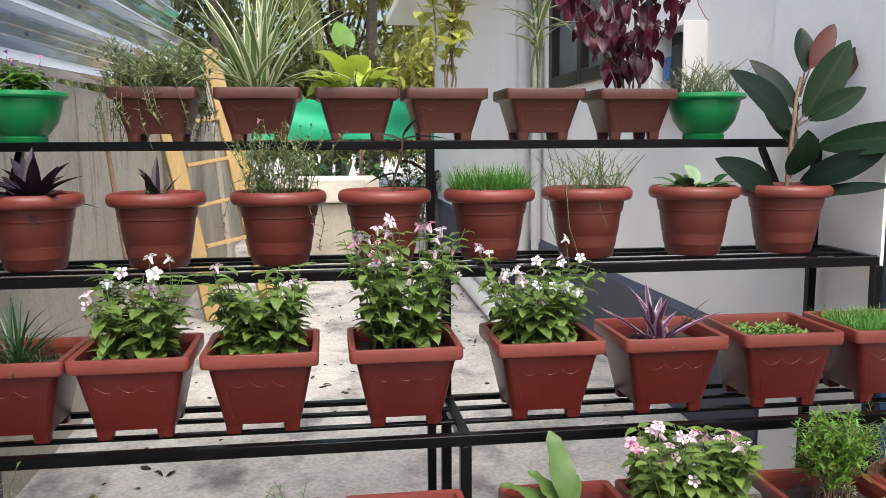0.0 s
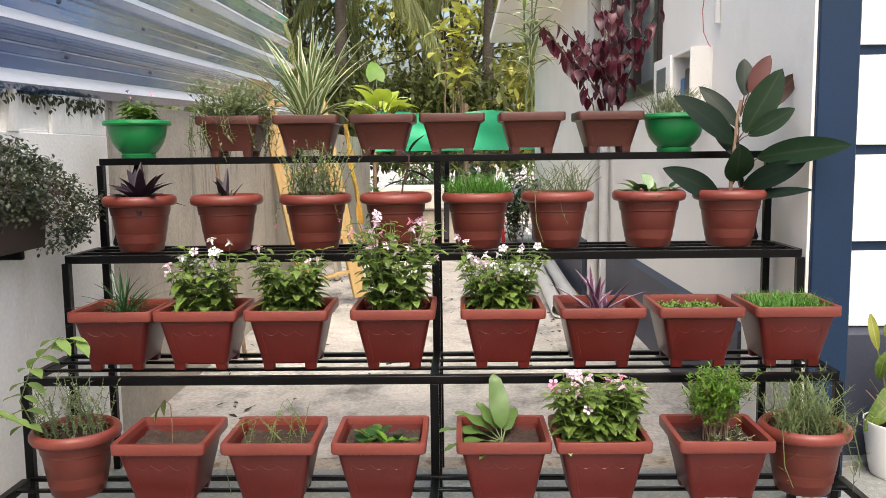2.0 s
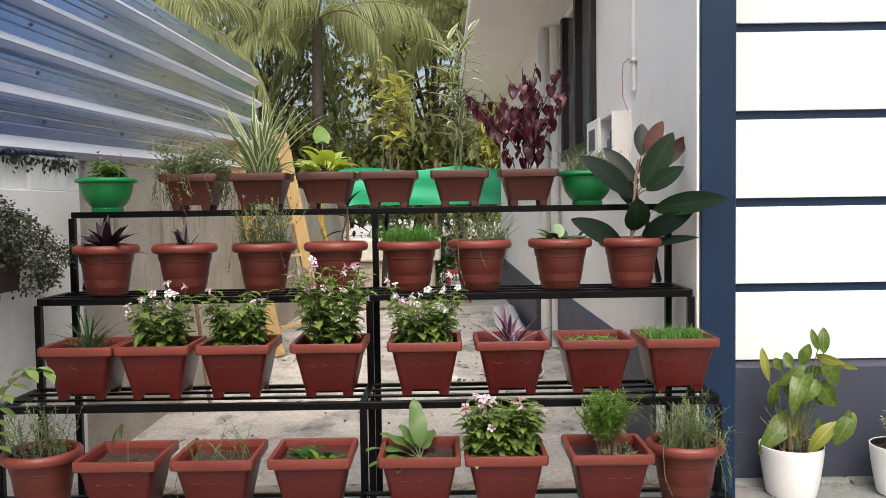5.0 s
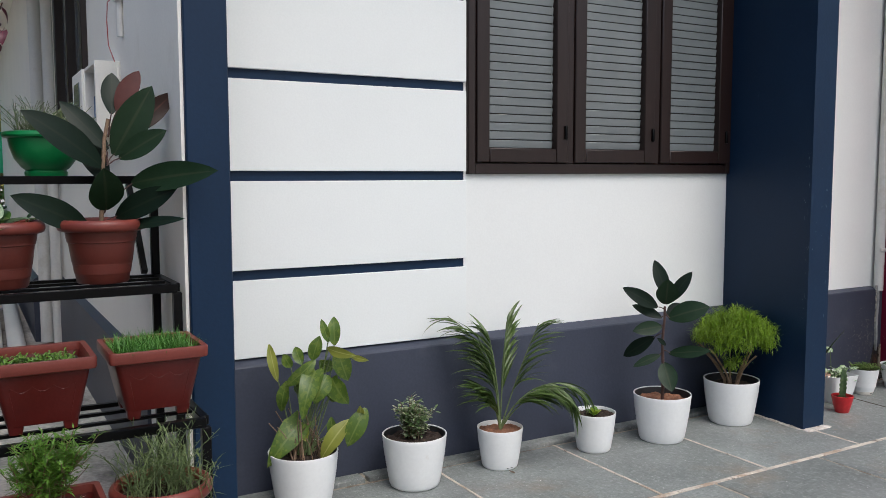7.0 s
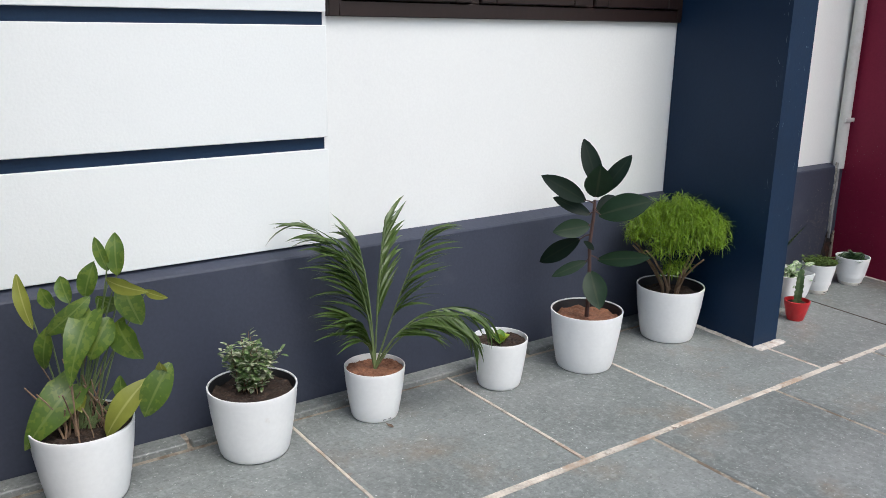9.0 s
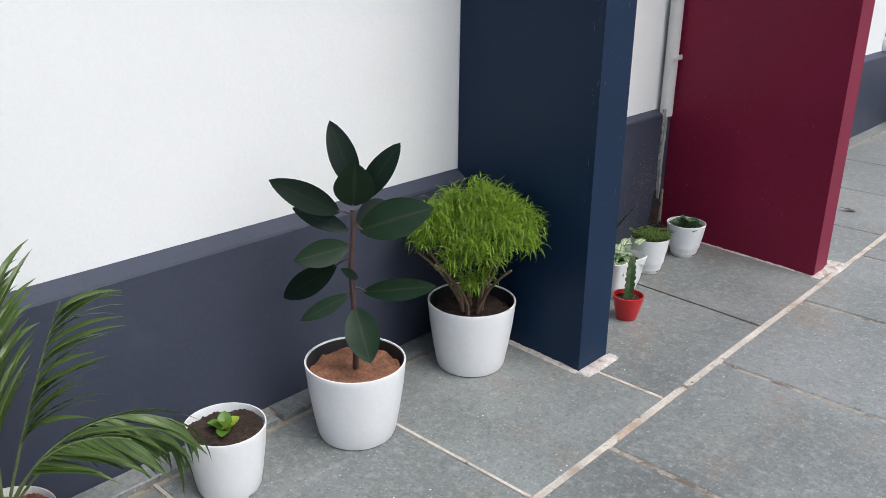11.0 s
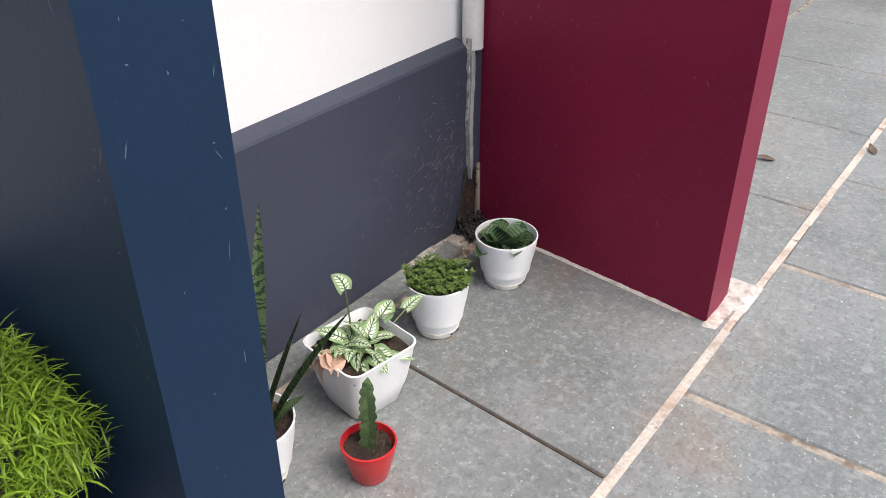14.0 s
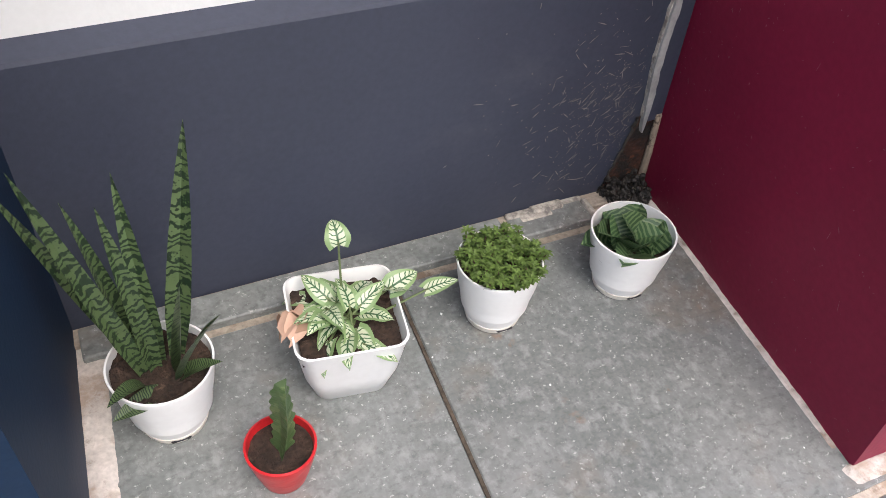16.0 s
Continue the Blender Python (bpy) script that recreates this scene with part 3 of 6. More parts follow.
def white_profile(r, h, foot=0.70):
    if foot < 0.7:
        return [(0, 0.0), (r * foot, 0.0), (r * (foot + 0.03), 0.004), (r * 0.80, h * 0.36), (r * 0.92, h * 0.68), (r * 0.985, h * 0.95), (r, h * 0.99), (r * 0.995, h), (r * 0.955, h), (r * 0.945, h * 0.96)]
    return [(0, 0.0), (r * 0.70, 0.0), (r * 0.745, 0.003), (r * 0.785, h * 0.07), (r * 0.855, h * 0.3), (r * 0.945, h * 0.66), (r * 0.988, h * 0.93), (r, h * 0.99), (r * 0.995, h), (r * 0.965, h), (r * 0.955, h * 0.97)]


def liner_profile(r, h):
    return [(r * 0.953, h * 0.985), (r * 0.94, h * 0.9), (r * 0.8, h * 0.3), (0, h * 0.25)]


SQ3, SQR3 = square_planter(0.254, 0.245, 0.188)
SQ1, SQR1 = square_planter(0.238, 0.21, 0.148)
MESH = {
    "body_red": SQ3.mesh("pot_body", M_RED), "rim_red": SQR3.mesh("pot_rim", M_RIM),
    "body_brown": SQ1.mesh("pot_body", M_BROWN), "rim_brown": SQR1.mesh("pot_rim", M_BROWN),
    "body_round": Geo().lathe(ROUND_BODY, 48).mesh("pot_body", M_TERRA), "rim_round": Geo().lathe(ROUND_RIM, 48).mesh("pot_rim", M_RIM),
    "bowl": Geo().lathe(BOWL, 48).mesh("pot_body", M_GREENPOT),
}


def soil_disc(r, z, square=False, rough=0.006, ry=None):
    g, n = Geo(), 26
    v, f = [], []
    for j in range(n + 1):
        for i in range(n + 1):
            a, b = 2 * i / n - 1, 2 * j / n - 1
            if square:
                x, y = a * r, b * (ry or r)
            else:
                x, y = a * math.sqrt(1 - b * b / 2) * r, b * math.sqrt(1 - a * a / 2) * r
            v.append((x, y, z + rough * (noise.noise(Vector((x * 38, y * 38, z * 9 + r))) + 0.75 * abs(noise.noise(Vector((x * 95, y * 95, r)))) + 0.35 * noise.noise(Vector((x * 210, y * 210, r))))))
    f = [(j * (n + 1) + i, j * (n + 1) + i + 1, (j + 1) * (n + 1) + i + 1, (j + 1) * (n + 1) + i) for j in range(n) for i in range(n)]
    return g.add(v, f)


SOIL_SQ = soil_disc(0.102, 0.150, True, 0.008, 0.099).mesh("soil", M_SOIL)
SOIL_SQ1 = soil_disc(0.098, 0.120, True, 0.008, 0.086).mesh("soil", M_SOIL)
SOIL_RD = soil_disc(0.0985, 0.158, False, 0.008).mesh("soil", M_SOIL)
SOIL_BOWL = soil_disc(0.104, 0.122, False, 0.008).mesh("soil", M_SOIL)


def potted(kind, x, y, z, label, turn=0.0):
    """A thing with pot, rim and soil; returns it and the height of its soil."""
    t = thing("potted_plant", pose(x - 0.013, y, z, 0, 0, turn), label, "potted plant")
    if kind == "red":
        part("pot_body", MESH["body_red"], None, t, "brick red plastic square planter")
        part("pot_rim", MESH["rim_red"], None, t)
        part("soil", SOIL_SQ, None, t)
        return t, 0.150
    if kind == "brown":
        part("pot_body", MESH["body_brown"], None, t, "dark brown plastic square planter")
        part("pot_rim", MESH["rim_brown"], None, t)
        part("soil", SOIL_SQ1, None, t)
        return t, 0.120
    if kind == "round":
        part("pot_body", MESH["body_round"], None, t, "terracotta plastic round pot")
        part("pot_rim", MESH["rim_round"], None, t)
        part("soil", SOIL_RD, None, t)
        return t, 0.158
    part("pot_body", MESH["bowl"], None, t, "green plastic bowl pot")
    part("soil", SOIL_BOWL, None, t)
    return t, 0.122


U = random.uniform


def stalk(g, x, y, z, h, lean=0.1, r=0.002, n=5, yaw=None):
    """A gently bent stem; returns its points."""
    a = radians(yaw) if yaw is not None else U(0, 6.28)
    pts = [Vector((x + lean * h * (i / n) ** 1.6 * math.cos(a) + U(-1, 1) * 0.015 * h, y + lean * h * (i / n) ** 1.6 * math.sin(a) + U(-1, 1) * 0.015 * h, z + h * i / n)) for i in range(n + 1)]
    g.tube(pts, r, r * 0.55, 5)
    return pts


def along(pts, t):
    k = min(len(pts) - 2, int(t * (len(pts) - 1)))
    return pts[k].lerp(pts[k + 1], t * (len(pts) - 1) - k)


def flower(g, p, size, yaw, tilt):
    """A small trumpet with five lobes."""
    m = Matrix.Translation(p) @ Euler((radians(tilt), 0, radians(yaw))).to_matrix().to_4x4()
    g.lathe([(size * 0.10, -size * 0.9), (size * 0.22, -size * 0.2), (size * 0.34, 0.0)], 7, m)
    for k in range(5):
        g.leaf(m @ leafy(72 * k, 12, 0, 0, 0) @ Matrix.Translation((0, size * 0.25, 0)), size * 0.62, size * 0.62, "oval", 0.5, 0.1, 3)


def torenia(t, z, w, d, height, stems, flowers, petal, accent, leaf=None, size=0.025):
    """A bushy bedding plant with toothed leaves and trumpet flowers."""
    leaf = leaf or L_TORENIA
    s, lv, fa, fb, tops = Geo(), Geo(), Geo(), Geo(), []
    for k in range(stems):
        x, y = U(-w, w) * 0.7, U(-d, d) * 0.7
        h = height * U(0.6, 1.05)
        a = math.degrees(math.atan2(y, x)) + U(-35, 35)
        pts = stalk(s, x, y, z, h, U(0.1, 0.42), 0.0018, 6, a)
        tops.append(pts)
        for i in range(8):
            tt = 0.18 + 0.78 * i / 7
            p = along(pts, tt)
            for sgn in (0, 180):
                L = U(0.034, 0.058) * (1.15 - 0.45 * tt)
                lv.leaf(leafy(i * 90 + sgn + U(-30, 30), U(-10, 35), p.x, p.y, p.z) @ Matrix.Translation((0, 0.008, 0)), L * 0.95, L * 0.76, "heart", U(0.4, 1.1), 0.25, 4, 0.03)
    for k in range(flowers):
        pts = tops[k % len(tops)]
        p = along(pts, U(0.72, 0.98)) + Vector((U(-1, 1) * 0.03, U(-1, 0.5) * 0.04, U(0.015, 0.065)))
        s.tube([along(pts, 0.7), p - Vector((0, 0, 0.012))], 0.0009, 0.0008, 4)
        flower(fa if k % 3 else fb, p, U(0.8, 1.15) * size, U(0, 360), U(10, 70) * (1 if U(0, 1) < 0.5 else -1))
    part("stem", s, M_STEM, t, kind="stuff")
    part("leaves", lv, leaf, t, kind="stuff")
    if flowers:
        part("flower", fa, petal, t, kind="stuff")
        part("flower", fb, accent, t, kind="stuff")


def rosette(t, z, n, length, width, material, pitch=(20, 80), droop=(0.4, 1.1), shape="strap", name="leaf", spread=0.012, fold=0.35, stemmed=False):
    """Strap or lance leaves from one heart, each a part of its own."""
    kinds = [Geo().leaf(Matrix.Identity(4), length * s, width, shape, dr, fold, 8).mesh(name, material) for s, dr in ((1.0, droop[0]), (0.85, droop[1]), (0.7, (droop[0] + droop[1]) / 2), (1.1, droop[1] * 0.8))]
    for k in range(n):
        a = k * 137.5
        p = pitch[1] - (pitch[1] - pitch[0]) * ((k + 1) / n) + U(-8, 8)
        part(name, kinds[k % 4], None, t, at=leafy(a + U(-15, 15), p, U(-1, 1) * spread, U(-1, 1) * spread, z))


def lawn(t, z, w, d, h, n, rnd=False):
    g = Geo()
    for k in range(n):
        x, y = U(-w, w), U(-d, d)
        if rnd and x * x + y * y > w * w:
            continue
        L = h * U(0.6, 1.15)
        g.leaf(leafy(U(0, 360), U(58, 88), x, y, z), L, U(0.0022, 0.0036), "strap", U(0.1, 0.9), 0.2, 3)
    part("grass", g, L_GRASS, t, kind="stuff")


def wiry(t, z, w, n, height, leaf, stem=M_STEM, leaf_len=0.016, leaf_w=0.004, per=16, lean=(0.1, 0.6), trail=0, flowers=0, petal=F_PINK):
    """Thin straggling stems set with small narrow leaves; some may trail over the rim."""
    s, lv, fl = Geo(), Geo(), Geo()
    for k in range(n):
        x, y = U(-w, w), U(-w, w)
        if k < trail:
            a = U(0, 6.28)
            rr, dd = U(0.10, 0.15), U(0.05, 0.14)
            pts = [Vector((x, y, z)), Vector((x + rr * 0.5 * math.cos(a), y + rr * 0.5 * math.sin(a), z + 0.07)), Vector((rr * math.cos(a), rr * math.sin(a), z + 0.05)), Vector(((rr + 0.02) * math.cos(a + 0.15), (rr + 0.02) * math.sin(a + 0.15), z - dd * 0.5)), Vector(((rr + 0.012) * math.cos(a + 0.3), (rr + 0.012) * math.sin(a + 0.3), z - dd))]
            s.tube(pts, 0.0014, 0.001, 4)
        else:
            pts = stalk(s, x, y, z, height * U(0.55, 1.1), U(*lean), 0.0014, 6)
        for i in range(per):
            p = along(pts, 0.12 + 0.87 * i / per)
            lv.leaf(leafy(i * 137 + U(-20, 20), U(10, 60), p.x, p.y, p.z), leaf_len * U(0.7, 1.3), leaf_w, "lance", 0.3, 0.2, 2)
        if k < flowers:
            flower(fl, pts[-1], 0.012, U(0, 360), 20)
    part("stem", s, stem, t, kind="stuff")
    part("leaves", lv, leaf, t, kind="stuff")
    if flowers:
        part("flower", fl, petal, t, kind="stuff")


def shrub(t, z, stems, height, leaf, L, W, shape, per, stem=M_WOODSTEM, lean=(0.05, 0.3), droop=(0.3, 0.8), pitch=(-20, 50), base=0.03, r=0.003, start=0.25, side=0.0):
    s, lv = Geo(), Geo()
    for k in range(stems):
        pts = stalk(s, U(-1, 1) * base, U(-1, 1) * base, z, height * U(0.65, 1.05), U(*lean), r, 7)
        lines = [pts]
        if side:
            for q in range(4):
                p = along(pts, U(0.3, 0.8))
                a = U(0, 6.28)
                tip = p + Vector((math.cos(a), math.sin(a), U(0.5, 1.2))) * side * U(0.6, 1.1)
                sub = [p, p.lerp(tip, 0.5) + Vector((0, 0, -0.01)), tip]
                s.tube(sub, r * 0.6, r * 0.3, 4)
                lines.append(sub)
        for ln, line in enumerate(lines):
            cnt = per if ln == 0 else max(3, per // 3)
            for i in range(cnt):
                p = along(line, start + (1 - start) * (i + U(0, 0.6)) / cnt if ln == 0 else U(0.3, 1.0))
                lv.leaf(leafy(i * 137 + U(-30, 30), U(*pitch), p.x, p.y, p.z) @ Matrix.Translation((0, 0.006, 0)), L * U(0.7, 1.2), W * U(0.75, 1.15), shape, U(*droop), 0.25, 5)
    part("stem", s, stem, t, kind="stuff")
    part("leaves", lv, leaf, t, kind="stuff")


def big_leaf(t, material, base, tip_yaw, pitch, L, W, shape="oval", droop=0.4, fold=0.2, n=10, roll=0, stalk_len=0.0, stem=M_STEM, wave=0.0, name="leaf", label=""):
    """One large leaf with its stalk, as a part."""
    m = leafy(tip_yaw, pitch, *base, roll)
    if stalk_len:
        m = m @ Matrix.Translation((0, stalk_len, 0))
    ob = part(name, Geo().leaf(Matrix.Identity(4), L, W, shape, droop, fold, n, wave), material, t, label, at=m)
    if stalk_len:
        part("leaf_stalk", Geo().tube([base, m @ Vector((0, 0.004, 0))], 0.0022, 0.0016, 5), stem, t)
    return ob


def facing(t, material, right, base, tip, W, scale, droop=0.25, fold=0.15, lean=0.35, origin=(0, 0, 0), shape="oval", stalk_from=None, stem=M_REDSTEM, out=0.0, wave=0.012):
    """A leaf drawn by its foot and tip in the upright plane along right, with its face turned out of that plane."""
    r = Vector(right).normalized()
    front = Vector((r.y, -r.x, 0)) * (1 if r.x >= 0 else -1)
    at3 = lambda q, o=0.0: Vector(origin) + r * (q[0] * scale) + Vector((0, 0, -q[1] * scale)) + front * o
    a, b = at3(base), at3(tip, out)
    y = (b - a).normalized()
    nrm = front + Vector((0, 0, lean))
    nrm = (nrm - y * nrm.dot(y)).normalized()
    x = y.cross(nrm)
    m = Matrix((x, y, nrm)).transposed().to_4x4()
    m.translation = a
    L = (b - a).length
    m = m @ Euler((droop * 0.45, 0, 0)).to_matrix().to_4x4()
    part("leaf", Geo().leaf(Matrix.Identity(4), L * (1 + droop * droop * 0.12), W * scale, shape, droop, fold, 12, wave), material, t, at=m)
    if stalk_from is not None:
        c = at3(stalk_from)
        part("leaf_stalk", Geo().tube([c, c.lerp(a, 0.6) + Vector((0, 0, 0.004)), a + y * 0.006], 0.0026, 0.0018, 6), stem, t)


# ---- top tier of the stand ----
Z1, Z2, Z3, Z4 = (z + BAR for z in TIER_Z)
Y1, Y2, Y3, Y4 = 2.885, 2.612, 2.305, 1.995
t, z = potted("bowl", -0.585, 2.9, Z1, "green bowl pot with small violet-flowered bedding plant")
torenia(t, z, 0.05, 0.05, 0.10, 9, 6, F_VIOLET, F_PINK, L_BRIGHT, 0.011)
t, z = potted("brown", -0.213, Y1, Z1, "dark brown planter with straggling trailing succulent stems")
wiry(t, z, 0.10, 130, 0.16, L_TRAIL, M_STEM, 0.025, 0.009, 17, (0.3, 1.2), 44)
t, z = potted("brown", 0.068, Y1, Z1, "dark brown planter with white-edged spider plant")
rosette(t, z, 38, 0.37, 0.026, L_SPIDER, (58, 88), (0.15, 0.9), spread=0.03)
rosette(t, z, 9, 0.34, 0.022, L_SPIDER, (40, 62), (0.9, 1.5), spread=0.03)
t, z = potted("brown", 0.345, Y1, Z1, "dark brown planter with lime green pothos")
for k in range(17):
    a = k * 137.5
    big_leaf(t, L_LIME, (U(-0.03, 0.03), U(-0.03, 0.03), z), a, U(30, 72), U(0.08, 0.115), U(0.062, 0.088), "heart", U(0.7, 1.5), 0.2, 7, U(-20, 20), U(0.04, 0.105), wave=0.02)
big_leaf(t, L_BRIGHT, (-0.02, 0.02, z + 0.08), 20, 70, 0.09, 0.08, "heart", 0.5, 0.1, 7, 0, 0.09)
t, z = potted("brown", 0.60, Y1, Z1, "dark brown planter with tall golden-leaved shrub")
shrub(t, z, 5, 0.54, L_GOLD, 0.058, 0.040, "lance", 11, M_WOODSTEM, (0.02, 0.18), start=0.22, base=0.05, side=0.06)
t, z = potted("brown", 0.89, Y1, Z1, "dark brown planter with tall cream-edged dracaena")
shrub(t, z, 3, 0.64, L_SONG, 0.135, 0.028, "lance", 22, M_STEM, (0.05, 0.16), (0.2, 0.8), (0, 60), 0.03, 0.0045, 0.25)
t, z = potted("brown", 1.172, Y1, Z1, "dark brown planter with branching maroon bloodleaf")
shrub(t, z, 9, 0.47, L_MAROON, 0.050, 0.042, "heart", 11, M_REDSTEM, (0.25, 0.95), (0.3, 1.0), (-85, -20), 0.06, 0.0032, 0.22, 0.09)
t, z = potted("bowl", 1.425, 2.9, Z1, "green bowl pot with dry curling grassy growth")
wiry(t, z, 0.085, 110, 0.11, L_GREY, M_STEM, 0.02, 0.0035, 8, (0.3, 1.2))

# ---- second tier ----
t, z = potted("round", -0.48, Y2, Z2, "terracotta round pot with dark purple rosette")
rosette(t, z, 26, 0.155, 0.040, L_PURPLE, (12, 78), (0.2, 0.7))
t, z = potted("round", -0.177, Y2, Z2, "terracotta round pot with one small purple sprig")
rosette(t, z, 5, 0.13, 0.026, L_PURPLE, (40, 84), (0.2, 0.5))
wiry(t, z, 0.05, 7, 0.05, L_GREY)
t, z = potted("round", 0.13, Y2, Z2, "terracotta round pot with wiry upright succulent stems")
wiry(t, z, 0.08, 60, 0.20, L_OLIVE, M_STEM, 0.02, 0.007, 18, (0.15, 0.7), 3, 5)
t, z = potted("round", 0.406, Y2, Z2, "terracotta round pot with arching purple heart stem")
g = Geo()
pts = [Vector(p) for p in ((0.02, 0, z), (0.025, 0, z + 0.06), (0.045, -0.005, z + 0.12), (0.05, -0.01, z + 0.17))]
g.tube(pts, 0.004, 0.003, 6)
part("stem", g, M_REDSTEM, t)
for k, (a, p, L, tt) in enumerate(((-95, 15, 0.13, 0.95), (60, 30, 0.10, 0.9), (-60, -10, 0.12, 0.6), (110, 20, 0.10, 0.7), (-110, 60, 0.09, 1.0), (85, -5, 0.09, 0.4))):
    q = along(pts, min(tt, 0.99))
    big_leaf(t, L_PURPLE, tuple(q), a, p, L, 0.026, "lance", 0.5, 0.4, 7)
t, z = potted("round", 0.688, Y2, Z2, "terracotta round pot with dense tuft of lawn grass")
lawn(t, z, 0.1, 0.1, 0.10, 1500, True)
t, z = potted("round", 0.96, Y2, Z2, "terracotta round pot with thin trailing wiry plant")
wiry(t, z, 0.09, 60, 0.13, L_OLIVE, M_STEM, 0.013, 0.003, 16, (0.2, 1.1), 5)
t, z = potted("round", 1.27, Y2, Z2, "terracotta round pot with low green seedlings and pale leaf")
for k in range(15):
    big_leaf(t, (L_GREEN, L_DARK, L_OLIVE)[k % 3], (U(-0.06, 0.06), U(-0.06, 0.06), z), k * 137, U(25, 60), U(0.06, 0.09), U(0.034, 0.046), "oval", 0.9, 0.2, 6, 0, U(0.025, 0.045))
L_PALE = leafmat("pale_leaf", (0.24, 0.34, 0.19))
for a, p, L in ((10, 75, 0.075), (-70, 35, 0.085), (80, 30, 0.09), (-120, 40, 0.07)):
    big_leaf(t, L_PALE, (0, -0.02, z), a, p, L, L * 0.62, "oval", 0.8, 0.3, 7, 0, 0.035)
lawn(t, z, 0.05, 0.05, 0.045, 30, True)
t, z = potted("round", 1.545, Y2, Z2, "terracotta round pot with large glossy rubber plant")
g = Geo()
spine = [Vector(p) for p in ((0, 0, z), (0.004, 0, z + 0.08), (0.01, 0, z + 0.17), (0.018, 0, z + 0.27), (0.03, 0.0, z + 0.33))]
g.tube(spine, 0.007, 0.005, 8)
part("stem", g, M_WOODSTEM, t)
RUBBER_LOW = (((85, -130), (258, -166), 84, L_RUBBER2, 0.35, -60, 0.27), ((40, -35), (175, -115), 76, L_RUBBER, 0.3, -20, 0.16), ((40, 0), (190, -35), 36, L_RUBBER, 0.2, -5, 0.19),
              ((-32, -5), (-222, -100), 78, L_RUBBER, 0.45, -15, 0.06), ((15, -55), (0, -170), 98, L_RUBBER2, 0.25, -45, 0.10), ((10, -175), (-188, -325), 88, L_RUBBER, 0.45, -150, 0.05))
RUBBER_TOP = (((25, -225), (-90, -360), 60, L_RUBBER, 0.35, -190, -0.05), ((40, -210), (145, -405), 96, L_RUBBER2, 0.25, -185, 0.03), ((52, -335), (116, -450), 58, L_RUBRED, 0.2, -260, 0.0),
              ((85, -270), (222, -398), 62, L_RUBBRONZE, 0.25, -235, -0.04), ((55, -200), (172, -280), 66, L_RUBBER2, 0.3, -180, 0.07), ((38, -325), (50, -446), 62, L_RUBBER, 0.2, -265, -0.05),
              ((20, -130), (-40, -270), 70, L_RUBBER, 0.35, -120, -0.08))
for k, (foot, tip, W, mm, dr, sy, o) in enumerate(RUBBER_LOW + RUBBER_TOP):
    facing(t, mm, (1, 0, 0), foot, tip, W, 0.00106, dr, 0.22, 0.2 + 0.12 * (k % 3), (0, 0, z), "elliptic", (6 - sy * 0.08, sy), M_REDSTEM, o)

# ---- third tier ----
t, z = potted("red", -0.43, Y3, Z3, "brick red planter with dark spiky foliage")
rosette(t, z, 40, 0.17, 0.008, L_DARK, (15, 88), (0.2, 1.0))
wiry(t, z, 0.07, 16, 0.06, L_DARK)
t, z = potted("red", -0.172, Y3, Z3, "brick red planter with white-flowered torenia")
torenia(t, z, 0.09, 0.08, 0.21, 24, 16, F_WHITE, F_PALE, size=0.021)
t, z = potted("red", 0.102, Y3, Z3, "brick red planter with budding torenia")
torenia(t, z, 0.08, 0.08, 0.21, 28, 5, F_PALE, F_WHITE, size=0.019)
t, z = potted("red", 0.422, Y3, Z3, "brick red planter with tall pink torenia")
torenia(t, z, 0.10, 0.085, 0.29, 34, 24, F_PALE, F_PINK, size=0.021)
t, z = potted("red", 0.752, Y3, Z3, "brick red planter with white and pink torenia")
torenia(t, z, 0.10, 0.085, 0.20, 32, 24, F_WHITE, F_PALE, size=0.020)
t, z = potted("red", 1.05, Y3, Z3, "brick red planter with upright purple striped rhoeo")
rosette(t, z, 18, 0.15, 0.024, L_RHOEO, (25, 82), (0.1, 0.4), spread=0.02)
t, z = potted("red", 1.34, Y3, Z3, "brick red planter with low green ground cover")
wiry(t, z + 0.004, 0.085, 170, 0.022, L_BRIGHT, M_STEM, 0.011, 0.007, 6, (0.2, 1.0))
t, z = potted("red", 1.622, Y3, Z3, "brick red planter with dense lawn grass")
lawn(t, z, 0.10, 0.095, 0.065, 1700)

# ---- bottom tier ----
t, z = potted("round", -0.475, 2.03, Z4, "terracotta round pot with grey-green upright stems")
wiry(t, z, 0.085, 50, 0.15, L_GREY, M_STEM, 0.016, 0.006, 14, (0.2, 0.7))
g, lv = Geo(), Geo()
pts = [Vector(p) for p in ((-0.07, -0.05, z), (-0.09, -0.12, z + 0.14), (-0.02, -0.17, z + 0.26), (0.06, -0.18, z + 0.33), (0.13, -0.17, z + 0.31))]
pts2 = [Vector(p) for p in ((-0.045, -0.05, z + 0.02), (-0.12, -0.13, z + 0.10), (-0.21, -0.19, z + 0.15), (-0.30, -0.20, z + 0.09))]
for line in (pts, pts2):
    g.tube(line, 0.0022, 0.0012, 5)
    for i in range(9):
        p = along(line, 0.2 + 0.79 * i / 9)
        for sgn in (70, -110):
            lv.leaf(leafy(sgn + U(-20, 20), U(-20, 15), p.x, p.y, p.z) @ Matrix.Translation((0, 0.006, 0)), U(0.048, 0.07), 0.034, "lance", 0.5, 0.2, 5)
part("stem", g, M_STEM, t)
part("leaves", lv, leafmat("pale_green_leaflet", (0.22, 0.33, 0.09), glow=0.35), t, kind="stuff")
t, z = potted("red", -0.187, Y4, Z4, "brick red planter with one wilting seedling in bare soil")
g = Geo()
